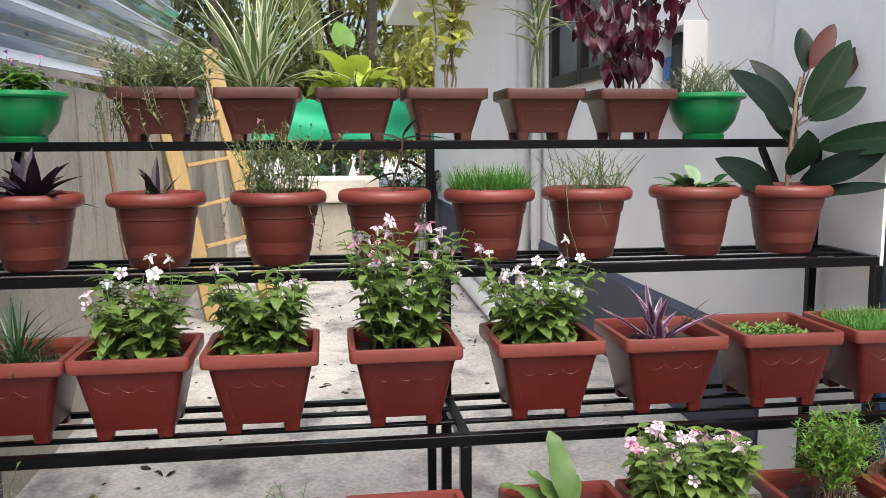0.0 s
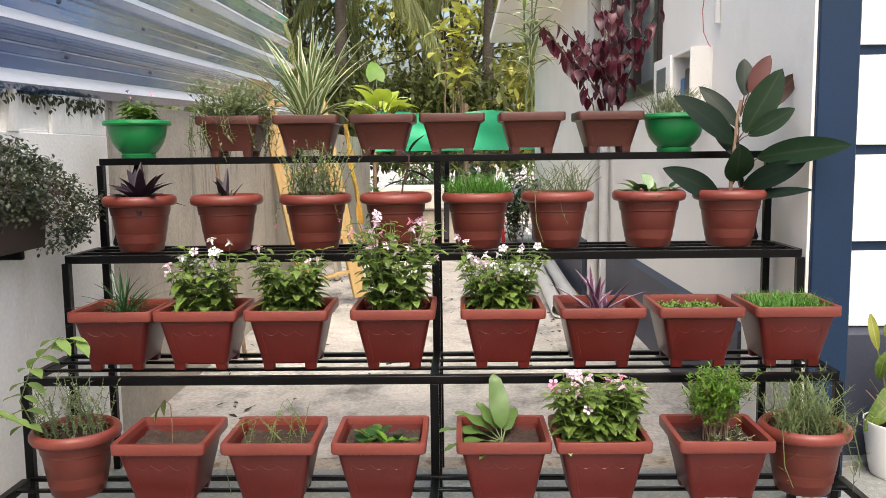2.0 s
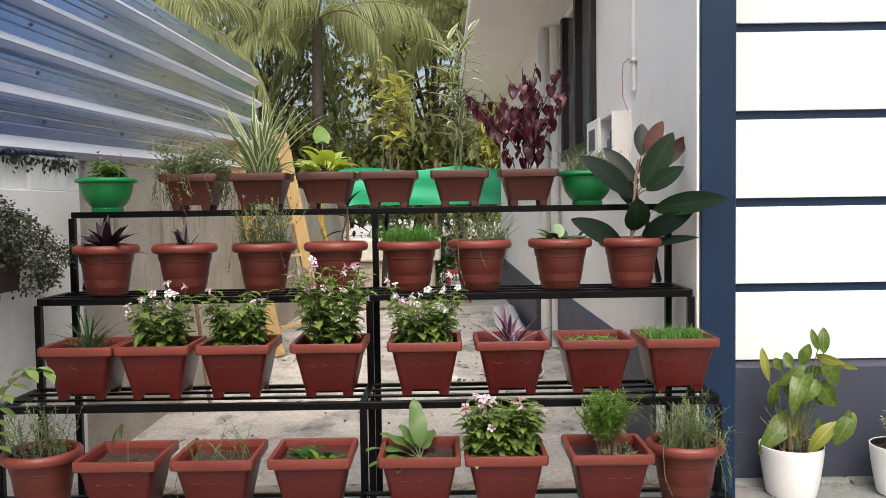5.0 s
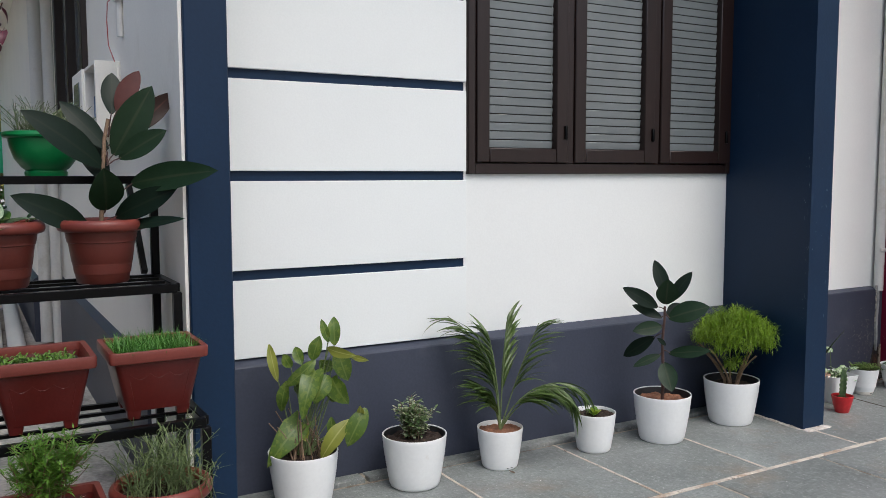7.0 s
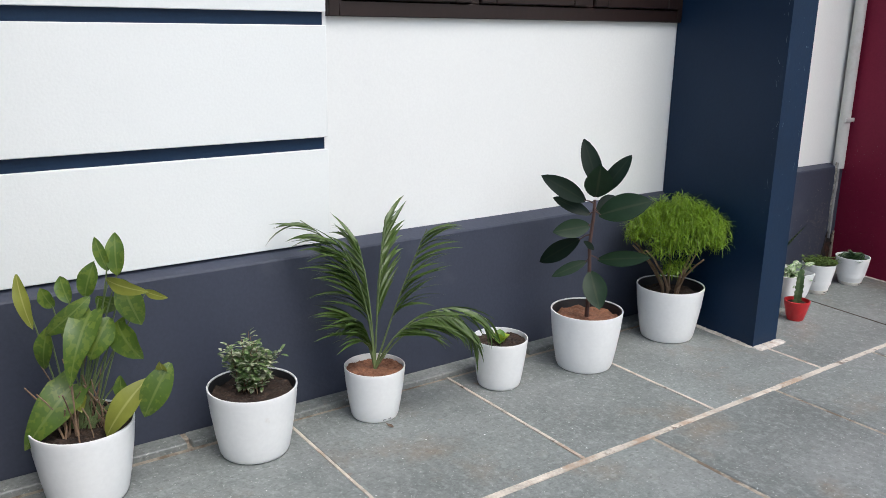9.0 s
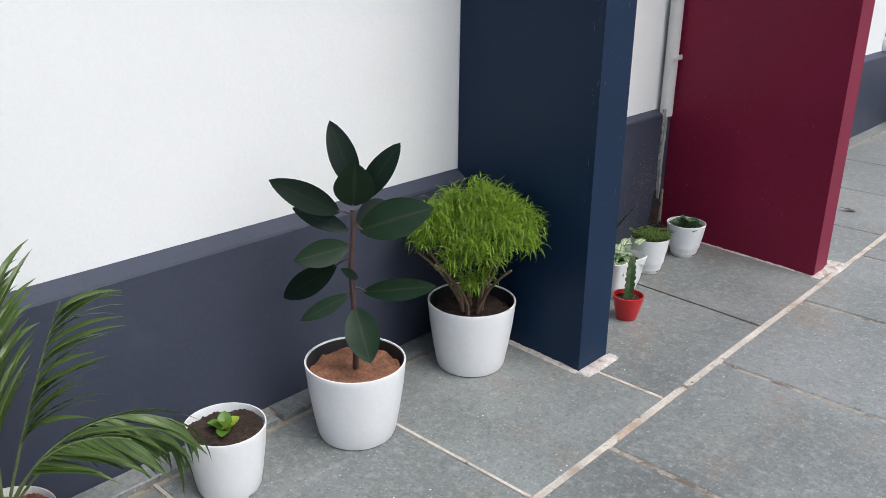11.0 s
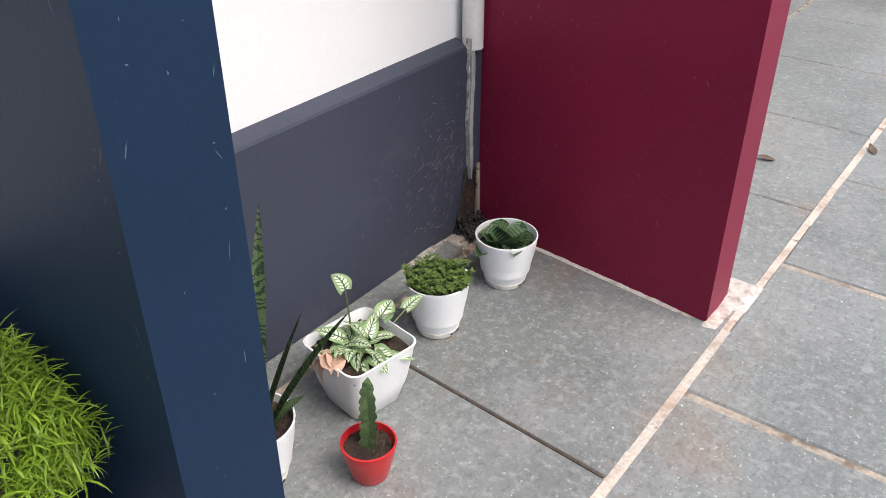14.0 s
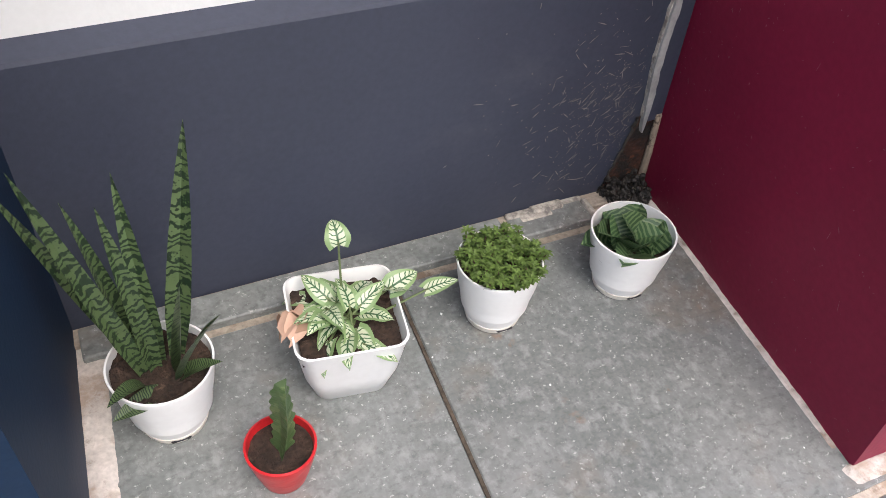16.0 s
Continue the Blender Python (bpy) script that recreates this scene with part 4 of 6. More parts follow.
pts = [Vector(p) for p in ((0.0, 0.0, z), (0.002, 0, z + 0.06), (0.0, 0.0, z + 0.11), (-0.015, 0, z + 0.125), (-0.03, 0, z + 0.105))]
g.tube(pts, 0.0018, 0.0012, 5)
part("stem", g, M_WOODSTEM, t)
for a, p, q in ((90, -60, 4), (60, -70, 3), (120, -55, 4)):
    big_leaf(t, L_OLIVE, tuple(pts[q]), a, p, 0.05, 0.02, "lance", 0.4, 0.3, 5)
t, z = potted("red", 0.108, Y4, Z4, "brick red planter with sparse thin green stems")
wiry(t, z, 0.08, 15, 0.12, L_BRIGHT, M_STEM, 0.016, 0.003, 10, (0.2, 0.8), 1)
t, z = potted("red", 0.404, Y4, Z4, "brick red planter with low leafy seedlings")
for k in range(18):
    big_leaf(t, (L_GREEN, L_DARK, L_BRIGHT)[k % 3], (U(-0.05, 0.05), U(-0.05, 0.04), z), k * 137, U(10, 65), U(0.045, 0.075), U(0.025, 0.038), "oval", 0.6, 0.2, 6, 0, 0.012, wave=0.03)
t, z = potted("red", 0.738, Y4, Z4, "brick red planter with broad ragged salad leaves")
for a, p, L, W in ((75, 18, 0.15, 0.055), (60, 35, 0.13, 0.05), (15, 78, 0.16, 0.062), (100, 8, 0.13, 0.05), (-20, 40, 0.10, 0.05), (150, 10, 0.1, 0.05), (45, 55, 0.1, 0.05)):
    big_leaf(t, leafmat("salad_leaf", (0.10, 0.175, 0.045), glow=0.3), (0, 0, z), a, p, L, W, "oval", 0.5, 0.2, 9, 0, 0.035, wave=0.10)
t, z = potted("red", 1.003, Y4, Z4, "brick red planter with bushy pink-flowered torenia")
torenia(t, z, 0.125, 0.10, 0.18, 50, 26, F_PALE, F_PINK, size=0.019)
t, z = potted("red", 1.325, Y4, Z4, "brick red planter with feathery fern-leaved bush")
shrub(t, z, 26, 0.20, L_BRIGHT, 0.02, 0.005, "lance", 60, M_WOODSTEM, (0.1, 0.4), (0.2, 0.6), (-10, 60), 0.03, 0.0018, 0.6, 0.06)
wiry(t, z, 0.08, 12, 0.03, L_VARIEG)
t, z = potted("round", 1.585, 2.03, Z4, "terracotta round pot with grassy sprawling growth")
wiry(t, z, 0.085, 90, 0.15, L_OLIVE, M_STEM, 0.04, 0.0032, 10, (0.2, 1.0), 8)

# ---- white pots along the front ----


def white_pot(x, y, r, h, label, soil=None, liner=True, fill=0.88, hole=False):
    t = thing("potted_plant", pose(x, y, 0), label, "potted plant")
    part("pot_body", Geo().lathe(white_profile(r, h, 0.60 if hole and r < 0.09 else 0.70), 56), M_WHITEPOT, t, "glossy white plastic pot")
    part("pot_liner", Geo().lathe(liner_profile(r, h), 48), M_LINER if liner else M_WHITEPOT, t)
    part("soil", soil_disc(r * (0.89 if liner else 0.925), h * fill, False, 0.009), soil or M_SOIL, t)
    if hole:
        rr = r * (0.63 if r < 0.09 else 0.735)
        part("saucer_band", Geo().lathe([(rr - 0.004, 0.0005), (rr + 0.001, 0.003), (rr + 0.0045, h * 0.115), (rr + 0.002, h * 0.125)], 48), mat("stained_white_plastic", (0.70, 0.67, 0.60), 0.4, 0.12, 20), t)
        part("watering_slot", Geo().box(-0.015, 0.015, -(rr + 0.0046), -(rr - 0.002), h * 0.055, h * 0.092, 0.0025), M_LINER, t)
    return t, h * fill


t, z = white_pot(2.177, 2.668, 0.123, 0.201, "white pot with leggy yellowing arrow-leaved philodendron")
g = Geo()
for k in range(16):
    stalk(g, U(-0.05, 0.05), U(-0.05, 0.05), z, U(0.08, 0.2), U(0.1, 0.7), 0.003, 5)
part("stem", g, M_WOODSTEM, t, kind="stuff")
L_PHILOY = leafmat("yellowing_philodendron_leaf", (0.25, 0.27, 0.045), 0.4, rib=(0.4, 0.4, 0.12), glow=0.3)
PHILO_TOP = (((-107, -377), (-77, -263), 28, L_PHILOY, 0.4, 0.03), ((-35, -300), (-60, -343), 32, L_PHILO, 0.4, 0.0), ((0, -310), (-27, -363), 32, L_PHILO, 0.3, -0.03), ((35, -325), (60, -403), 40, L_PHILO, 0.3, 0.0),
         ((110, -375), (105, -465), 38, L_PHILO, 0.3, -0.02), ((90, -385), (67, -460), 24, L_PHILO, 0.2, 0.0), ((85, -365), (177, -350), 30, L_PHILOY, 0.5, 0.05), ((165, -337), (222, -333), 17, L_PHILOY, 0.2, 0.04),
         ((115, -365), (150, -260), 52, L_PHILO, 0.5, 0.0))
PHILO_LOW = (((45, -290), (15, -160), 66, L_PHILO, 0.6, 0.09), ((85, -275), (50, -200), 58, L_PHILO, 0.6, 0.05), ((100, -265), (150, -190), 58, L_PHILO, 0.6, 0.03),
         ((45, -325), (-45, -245), 38, L_PHILO, 0.5, 0.03), ((-50, -255), (-73, -155), 36, L_PHILO, 0.6, 0.0), ((-10, -115), (-97, 0), 80, L_PHILO, 0.6, 0.08), ((155, -125), (70, -15), 50, L_PHILOY, 0.6, 0.05),
         ((210, -165), (155, -55), 56, L_PHILO, 0.6, 0.04), ((195, -145), (197, -180), 22, L_PHILOY, 0.3, 0.04), ((95, -135), (100, -65), 28, L_PHILO, 0.4, 0.0), ((5, -100), (15, -65), 28, L_PHILOY, 0.4, 0.04),
         ((60, -325), (100, -285), 48, L_PHILO, 0.5, -0.05), ((115, -275), (90, -175), 44, L_PHILO, 0.6, -0.04), ((10, -270), (-20, -190), 44, L_PHILO, 0.5, -0.06))
for k, (foot, tip, W, mm, dr, o) in enumerate(PHILO_TOP + PHILO_LOW):
    facing(t, mm, (0.85, -0.52, 0), foot, tip, W * 1.2, 0.00106, dr + 0.35, 0.30, U(-0.2, 0.7), (0, 0, z), "heart" if W > 60 else "elliptic", (U(-28, 28), -5), M_STEM, o, 0.05)
g = Geo()
for k in range(26):
    a = U(0, 6.28)
    r0, r1 = U(0.01, 0.05), U(0.03, 0.095)
    g.tube([(r0 * math.cos(a), r0 * math.sin(a), z + U(0.05, 0.15)), (r1 * 0.8 * math.cos(a + 0.2), r1 * 0.8 * math.sin(a + 0.2), z + U(0.02, 0.06)), (r1 * math.cos(a + 0.3), r1 * math.sin(a + 0.3), z - 0.004)], 0.0021, 0.0013, 5)
part("root", g, M_WOODSTEM, t, "brown aerial roots", kind="stuff")
t, z = white_pot(2.613, 2.655, 0.122, 0.197, "white pot with small variegated shrub")
shrub(t, z, 18, 0.16, L_VARIEG, 0.022, 0.013, "oval", 26, M_WOODSTEM, (0.05, 0.45), (0.2, 0.6), (-10, 50), 0.03, 0.0016, 0.1, 0.03)
t, z = white_pot(3.003, 2.661, 0.092, 0.161, "white pot with young areca palm in red soil", M_LATERITE, False, 0.9, True)
g = Geo()
for yaw, pitch, L, arch in ((58, 87, 0.53, 1.05), (70, 86, 0.42, 0.5), (20, 87, 0.40, 0.3), (-118, 73, 0.46, 0.12), (-120, 64, 0.44, 2.0), (-108, 56, 0.38, 2.0), (-135, 66, 0.34, 1.5), (72, 80, 0.20, 0.6), (110, 80, 0.18, 0.5), (-60, 85, 0.46, 0.2)):
    m = leafy(yaw, pitch, 0, 0, z)
    n, y0, z0, line = 12, 0.0, 0.0, []
    for i in range(n + 1):
        a = arch * (i / n) ** 1.5
        line.append(m @ Vector((0, y0, z0)))
        y0 += L / n * math.cos(a)
        z0 -= L / n * math.sin(a)
    fr = Geo().tube(line, 0.0034, 0.0012, 5)
    stem_part = part("frond_stalk", fr, M_STEM, t)
    lf = Geo()
    for i in range(13):
        tt = 0.36 + 0.63 * i / 13
        p = along(line, tt)
        d = (along(line, min(0.999, tt + 0.05)) - p).normalized()
        head_yaw = math.degrees(math.atan2(-d.x, d.y))
        up = math.degrees(math.asin(max(-1, min(1, d.z))))
        for sg in (1, -1):
            lf.leaf(leafy(head_yaw + sg * (30 - 14 * tt), up * 0.9 - 4 + U(-16, 8), p.x, p.y, p.z, -sg * 25), U(0.13, 0.20) * (1.15 - 0.4 * tt), 0.0155, "lance", U(0.5, 1.3), 0.4, 6)
    part("frond_blade", lf, L_PALM, stem_part, kind="stuff")
t, z = white_pot(3.462, 2.630, 0.091, 0.164, "white pot with tiny succulent rosette in dark soil", None, False, 0.9)
for k in range(7):
    big_leaf(t, L_BRIGHT if k % 2 else L_LIME, (0, 0, z), k * 137, 20 + 9 * k, 0.044, 0.036, "oval", 0.5, 0.35, 6)
t, z = white_pot(3.815, 2.592, 0.125, 0.206, "white pot with rubber plant in red soil", M_LATERITE, True, 0.85)
g = Geo()
spine = [Vector(p) for p in ((0, 0, z), (0.004, 0.0, z + 0.12), (-0.003, 0.004, z + 0.26), (0.004, 0.0, z + 0.36), (0.004, 0, z + 0.415))]
g.tube(spine, 0.0075, 0.005, 8)
part("stem", g, M_REDSTEM, t)
for k, (bx, by, tx, ty, W, mm, dr, sy, o) in enumerate(((-20, -295, -127, -358, 42, L_RUBBER, 0.4, -290, 0.03), (8, -330, -30, -442, 42, L_RUBBER, 0.2, -312, -0.04), (14, -312, 82, -410, 38, L_RUBBER, 0.2, -308, 0.0), (4, -306, 8, -388, 62, L_RUBBER2, 0.25, -306, 0.05), (-6, -262, -97, -298, 30, L_RUBBER, 0.25, -270, -0.03)) + (
                                                    (14, -262, 133, -305, 62, L_RUBBER2, 0.4, -272, 0.03), (-6, -235, -95, -225, 42, L_RUBBER2, 0.35, -240, 0.05), (-28, -200, -122, -128, 42, L_RUBBER, 0.3, -215, -0.05), (-8, -145, -92, -107, 26, L_RUBBER2, 0.2, -155, 0.02), (18, -150, 138, -170, 36, L_RUBBER2, 0.3, -160, 0.05), (2, -120, 24, -42, 54, L_RUBBER2, 0.25, -130, 0.08), (8, -175, -20, -200, 14, L_RUBBER, 0.2, -178, 0.02), (8, -268, 60, -300, 40, L_RUBBER, 0.3, -280, -0.06))):
    facing(t, mm, (0.77, -0.64, 0), (bx, by), (tx, ty), W * 1.12, 0.00139, dr, 0.22, 0.3 + 0.12 * (k % 3), (0, 0, z), "elliptic", (2, sy), M_REDSTEM, o)
t, z = white_pot(4.288, 2.624, 0.127, 0.206, "white pot with dome-shaped lime green aralia", None, True, 0.82)
g, lv = Geo(), Geo()
for k in range(7):
    a = k * 0.9
    stalk(g, 0.03 * math.cos(a), 0.03 * math.sin(a), z, U(0.17, 0.26), U(0.3, 0.8), 0.006, 6, math.degrees(a) + U(-20, 20))
part("stem", g, M_WOODSTEM, t, kind="stuff")
clumps = []
for k in range(200):
    a, b = U(0, 6.28), math.asin(U(-0.25, 1.0))
    rr = U(0.5, 1.0) ** 0.5
    clumps.append(Vector((0.012 + 0.178 * rr * math.cos(a) * math.cos(b), 0.170 * rr * math.sin(a) * math.cos(b), z + 0.232 + 0.128 * rr * math.sin(b) + 0.014 * math.sin(3 * a))))
for a in range(5):
    clumps.append(Vector((0.04 * math.cos(a) - 0.05, -0.06 + 0.03 * math.sin(a), z + U(0.115, 0.15))))
for c in clumps:
    for k in range(52):
        lv.leaf(leafy(U(0, 360), U(-25, 70), c.x + U(-1, 1) * 0.022, c.y + U(-1, 1) * 0.022, c.z + U(-1, 1) * 0.02), U(0.024, 0.05), U(0.0022, 0.0038), "lance", U(0.6, 1.9), 0.2, 4)
part("leaves", lv, L_ARALIA, t, kind="stuff")

# ---- pots in the recess ----
t, z = white_pot(4.758, 2.613, 0.076, 0.140, "white pot with banded snake plant", None, False, 0.88, True)
for yaw, pitch, L, W, dr, rl, x, y in ((64, 75, 0.39, 0.034, -0.1, -30, -0.022, 0.0), (62, 66, 0.36, 0.028, -0.2, -30, -0.02, 0.02), (50, 83, 0.30, 0.034, 0.08, 0, -0.025, 0.03), (-5, 84, 0.33, 0.034, 0.05, 0, 0.0, 0.015), (-76, 79, 0.415, 0.040, -0.08, 60, 0.024, 0.02), (15, 82, 0.29, 0.034, 0.1, 10, -0.008, 0.0), (-166, 63, 0.35, 0.036, 0.12, 30, 0.022, -0.02),
                                        (-169, 69, 0.30, 0.036, 0.0, 40, 0.024, -0.005), (140, 66, 0.11, 0.036, 0.9, 0, -0.022, -0.02), (115, 18, 0.085, 0.042, 0.3, -10, 0.0, -0.035), (-130, 62, 0.09, 0.032, 0.8, 20, 0.02, -0.02)):
    big_leaf(t, L_SNAKE, (x, y, z - 0.01), yaw, pitch, L, W * 0.9, "strap", dr, 0.4, 14, rl)
t = thing("potted_plant", pose(5.032, 2.606, 0, 0, 0, -9), "white square pot with white and green caladium", "potted plant")
part("pot_body", Geo().loft([(0.054, 0.054, 0.0), (0.058, 0.058, 0.004), (0.072, 0.072, 0.06), (0.083, 0.083, 0.135), (0.0855, 0.0855, 0.144), (0.0825, 0.0825, 0.145), (0.080, 0.080, 0.135), (0.063, 0.063, 0.05)], 0.024, 6), M_WHITEPOT, t, "white plastic square pot")
z = 0.122
part("soil", soil_disc(0.076, z, True, 0.008), M_SOIL, t)
for k in range(27):
    a = k * 137.5
    big_leaf(t, L_CALAD, (U(-0.035, 0.035), U(-0.035, 0.035), z), a, 40 - 1.5 * k + U(-10, 10), U(0.048, 0.070), U(0.032, 0.045), "heart", U(0.5, 1.2), 0.2, 8, U(-35, 35), U(0.025, 0.055), M_STEM, 0.05)
big_leaf(t, L_CALAD, (0.05, 0.0, z), -85, 22, 0.055, 0.032, "heart", 0.6, 0.15, 8, 10, 0.085)
big_leaf(t, L_CALAD, (0.0, 0.02, z), 5, 84, 0.048, 0.042, "heart", 1.9, 0.1, 8, 0, 0.13)
for a in range(4):
    big_leaf(t, L_DRY, (-0.064, 0.0, z + 0.02), 40 + a * 40, U(-10, 40), 0.055, 0.045, "oval", 1.2, 0.5, 6, U(-40, 40), 0, wave=0.12)
t = thing("potted_plant", pose(4.883, 2.456, 0), "small bright red pot with ridged euphorbia cactus", "potted plant")
part("pot_body", Geo().lathe([(0, 0), (0.030, 0), (0.033, 0.004), (0.042, 0.038), (0.048, 0.065), (0.051, 0.078), (0.051, 0.083), (0.0475, 0.084), (0.045, 0.066), (0, 0.05)], 44), M_REDPOT, t, "bright red plastic pot")
part("soil", soil_disc(0.0455, 0.068, False, 0.004), M_SOIL, t)
g = Geo()
rings, N = [], 36
for i in range(N + 1):
    tt = i / N
    for k in range(6):
        a = k * math.pi / 3 + 0.2 + 0.5 * tt
        tooth = 0.0048 * abs(math.sin(1.35 * i * 0.5 + k)) + 0.0012 * math.sin(0.9 * i + 2 * k)
        r = (0.0150 + tooth) * (1 - 0.45 * tt ** 5) if k % 2 == 0 else 0.0058
        rings.append((r * math.cos(a) + 0.003 * math.sin(5 * tt) + 0.016 * tt, r * math.sin(a) + 0.006 * tt, 0.06 + 0.150 * tt))
g.add(rings, [(j * 6 + i, j * 6 + (i + 1) % 6, (j + 1) * 6 + (i + 1) % 6, (j + 1) * 6 + i) for j in range(N) for i in range(6)] + [tuple(N * 6 + i for i in range(6))])
part("stem", g, L_CACTUS, t, "ridged green stem with toothed edges", smooth=False)
t, z = white_pot(5.307, 2.625, 0.0725, 0.137, "white pot with mat of small green sedum", None, False, 0.9, True)
s, lv = Geo(), Geo()
for k in range(150):
    a, r = U(0, 6.28), 0.068 * math.sqrt(U(0, 1))
    pts = stalk(s, r * math.cos(a), r * math.sin(a), z, U(0.012, 0.034), 0.4, 0.0012, 3)
    for q in range(2):
        c = pts[-1 - q]
        for i in range(7):
            lv.leaf(leafy(i * 51 + U(-10, 10), U(5, 45), c.x, c.y, c.z), U(0.008, 0.013), 0.005, "oval", 0.5, 0.3, 3)
part("stem", s, M_REDSTEM, t, kind="stuff")
part("leaves", lv, leafmat("dull_sedum_leaf", (0.105, 0.165, 0.035), 0.5, vary=0.45), t, kind="stuff")
t, z = white_pot(5.561, 2.610, 0.0755, 0.133, "white pot with squat bird's nest snake plant", None, False, 0.72, True)
for k in range(17):
    yaw, pitch = k * 137.5 + 20, (28 + 2.6 * k) if k > 4 else 24
    big_leaf(t, L_NEST, (0.018 * math.sin(yaw), 0.018 * math.cos(yaw), z - 0.006), yaw, pitch, U(0.062, 0.088), U(0.058, 0.074), "oval", U(0.3, 0.9), 0.45, 9, U(-25, 25), wave=0.03)

# ---- left boundary wall with its sheet fence ----
LX = -0.80
M_LIMED = stains(stains(stains(mat("weathered_limewash", (0.83, 0.815, 0.78), 0.85, 0.05, 2.5, 0.05, 70, 0.5), (0.42, 0.40, 0.36), 6, 0.56, 0.74, 0.35, (1, 1, 0.45)), (0.035, 0.035, 0.028), 13, 0.50, 0.60, 0.95, (1, 1, 0.4), 7, ("Z", 1.27, 1.40)), (0.55, 0.45, 0.32), 4, 0.60, 0.75, 0.35, (1, 1, 0.3))
wall_left = setting("wall_left", Geo().box(LX - 0.15, LX, -6.0, 3.10, -0.02, 1.253, 0.004).box(LX - 0.15, LX - 0.022, -6.0, 3.10, 1.253, 1.40, 0), M_LIMED, "limewashed boundary wall with black mould along its top", "wall")
for y in (-1.70, -0.35, 1.02, 2.385):
    part("pilaster", Geo().box(LX - 0.024, LX + 0.004, y - 0.038, y + 0.038, 1.249, 1.40, 0.005), M_LIMED, wall_left)
    part("panel_rail", Geo().box(LX - 0.024, LX - 0.004, y + 0.038, y + 0.235, 1.249, 1.262, 0.003), M_LIMED, wall_left)
part("rough_patch", Geo().box(LX - 0.024, LX - 0.001, 2.66, 3.10, 1.249, 1.40, 0.006), M_LIMED, wall_left)
moss = Geo()
for k in range(260):
    y = random.choice((U(1.9, 3.05), random.gauss(2.62, 0.12), random.gauss(2.9, 0.08)))
    moss.leaf(leafy(U(0, 360), U(-60, 10), LX + U(-0.005, 0.012), y, 1.385 - abs(random.gauss(0, 0.022))), U(0.012, 0.03), U(0.008, 0.016), "oval", 0.7, 0.3, 3)
tagged(new("wall_moss", moss.mesh("wall_moss", leafmat("dark_wall_moss", (0.045, 0.05, 0.022), 0.7, vary=0.5))), "dark moss and small creepers under the sheet fence", "moss", "", "stuff")
setting("wall_left_far", Geo().box(LX - 0.15, LX - 0.012, 3.10, 13.0, -0.02, 1.40, 0.004), M_OLDWALL, "weathered plaster boundary wall with dark streaks", "wall")
fence = thing("sheet_fence", pose(LX, 3.0, 1.4), "blue corrugated metal sheet fence on the boundary wall", "fence")
PITCH, RIBS, rise = 0.20, 5, 0.026
prof = [(0.02, -0.030)]
for k in range(RIBS):
    z0 = PITCH * k
    prof += [(0.058, z0), (0.0, z0 + 0.050)]
    for r in (0.101, 0.142):
        prof += [(0.0, z0 + r - 0.005), (0.004, z0 + r), (0.0, z0 + r + 0.005)]
    prof += [(0.0, z0 + 0.164)]
for s in range(3):
    y0, y1 = (-5.0, 0.9, 4.3)[s], (0.9, 4.3, 7.15)[s]
    v, steps_y = [], [y0 + (y1 - y0) * q / 12 for q in range(13)]
    n = len(prof)
    for y in steps_y:
        v += [(px - 0.03 - 0.0015 * s - 0.10 * pz + 0.003 * math.sin(2.3 * y + 4 * pz), y - 3.0, pz + rise * max(0, y - 2.2) + 0.002 * math.sin(1.7 * y)) for px, pz in prof]
    f = [(q * n + i, q * n + i + 1, (q + 1) * n + i + 1, (q + 1) * n + i) for q in range(12) for i in range(n - 1)]
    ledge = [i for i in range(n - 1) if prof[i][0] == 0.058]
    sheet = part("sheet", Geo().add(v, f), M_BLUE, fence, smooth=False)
    # added strips that paint the bright sky reflection onto each rib's upper slope
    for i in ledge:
        part("rib_crest", Geo().add([(v[q * n + i + e][0] + 0.0015, v[q * n + i + e][1], v[q * n + i + e][2] + 0.0015) for q in range(13) for e in (0, 1)], [(2 * q, 2 * q + 1, 2 * q + 3, 2 * q + 2) for q in range(12)]), M_RIBSHEEN, sheet, "pale strip painting the sky's sheen on the rib", smooth=False)
    for k in range(RIBS):
        for q in (1, 4, 7, 10):
            yy, zz = steps_y[q], PITCH * k + 0.122
            part("bolt", Geo().lathe([(0.009, 0), (0.009, 0.004), (0.004, 0.010), (0, 0.010)], 6, pose(-0.031 - 0.0015 * s - 0.1 * zz + 0.003 * math.sin(2.3 * yy + 4 * zz), yy - 3.0, zz + rise * max(0, yy - 2.2), 0, 90, 0)), M_STEELBOLT, sheet)
for y in (0.8, 3.4, 7.0):
    part("fence_post", Geo().box(-0.27, -0.21, y - 3.02, y - 2.98, -0.05, 1.0, 0.003), M_WOODSTEM, fence)

# hanging planter with a grey-leaved bush on the white wall
t = thing("wall_planter", pose(LX + 0.005, 1.95, 0.895), "dark brown trough on the wall with bushy grey-green foliage", "wall planter")
part("trough", Geo().loft([(0.055, 0.34, 0.0), (0.06, 0.352, 0.112), (0.054, 0.345, 0.113), (0.046, 0.33, 0.05)], 0.008, 3, Matrix.Translation((0.065, 0.01, 0))), mat("dark_brown_plastic", (0.022, 0.014, 0.011), 0.5, 0.2), t)
part("soil", soil_disc(0.048, 0.09, True, 0.008, 0.33), M_SOIL, t, at=Matrix.Translation((0.065, 0.01, 0)))
part("bracket", Geo().box(-0.004, 0.10, 0.24, 0.26, -0.03, 0.002, 0.003), M_BLACK, t)
lv, s = Geo(), Geo()
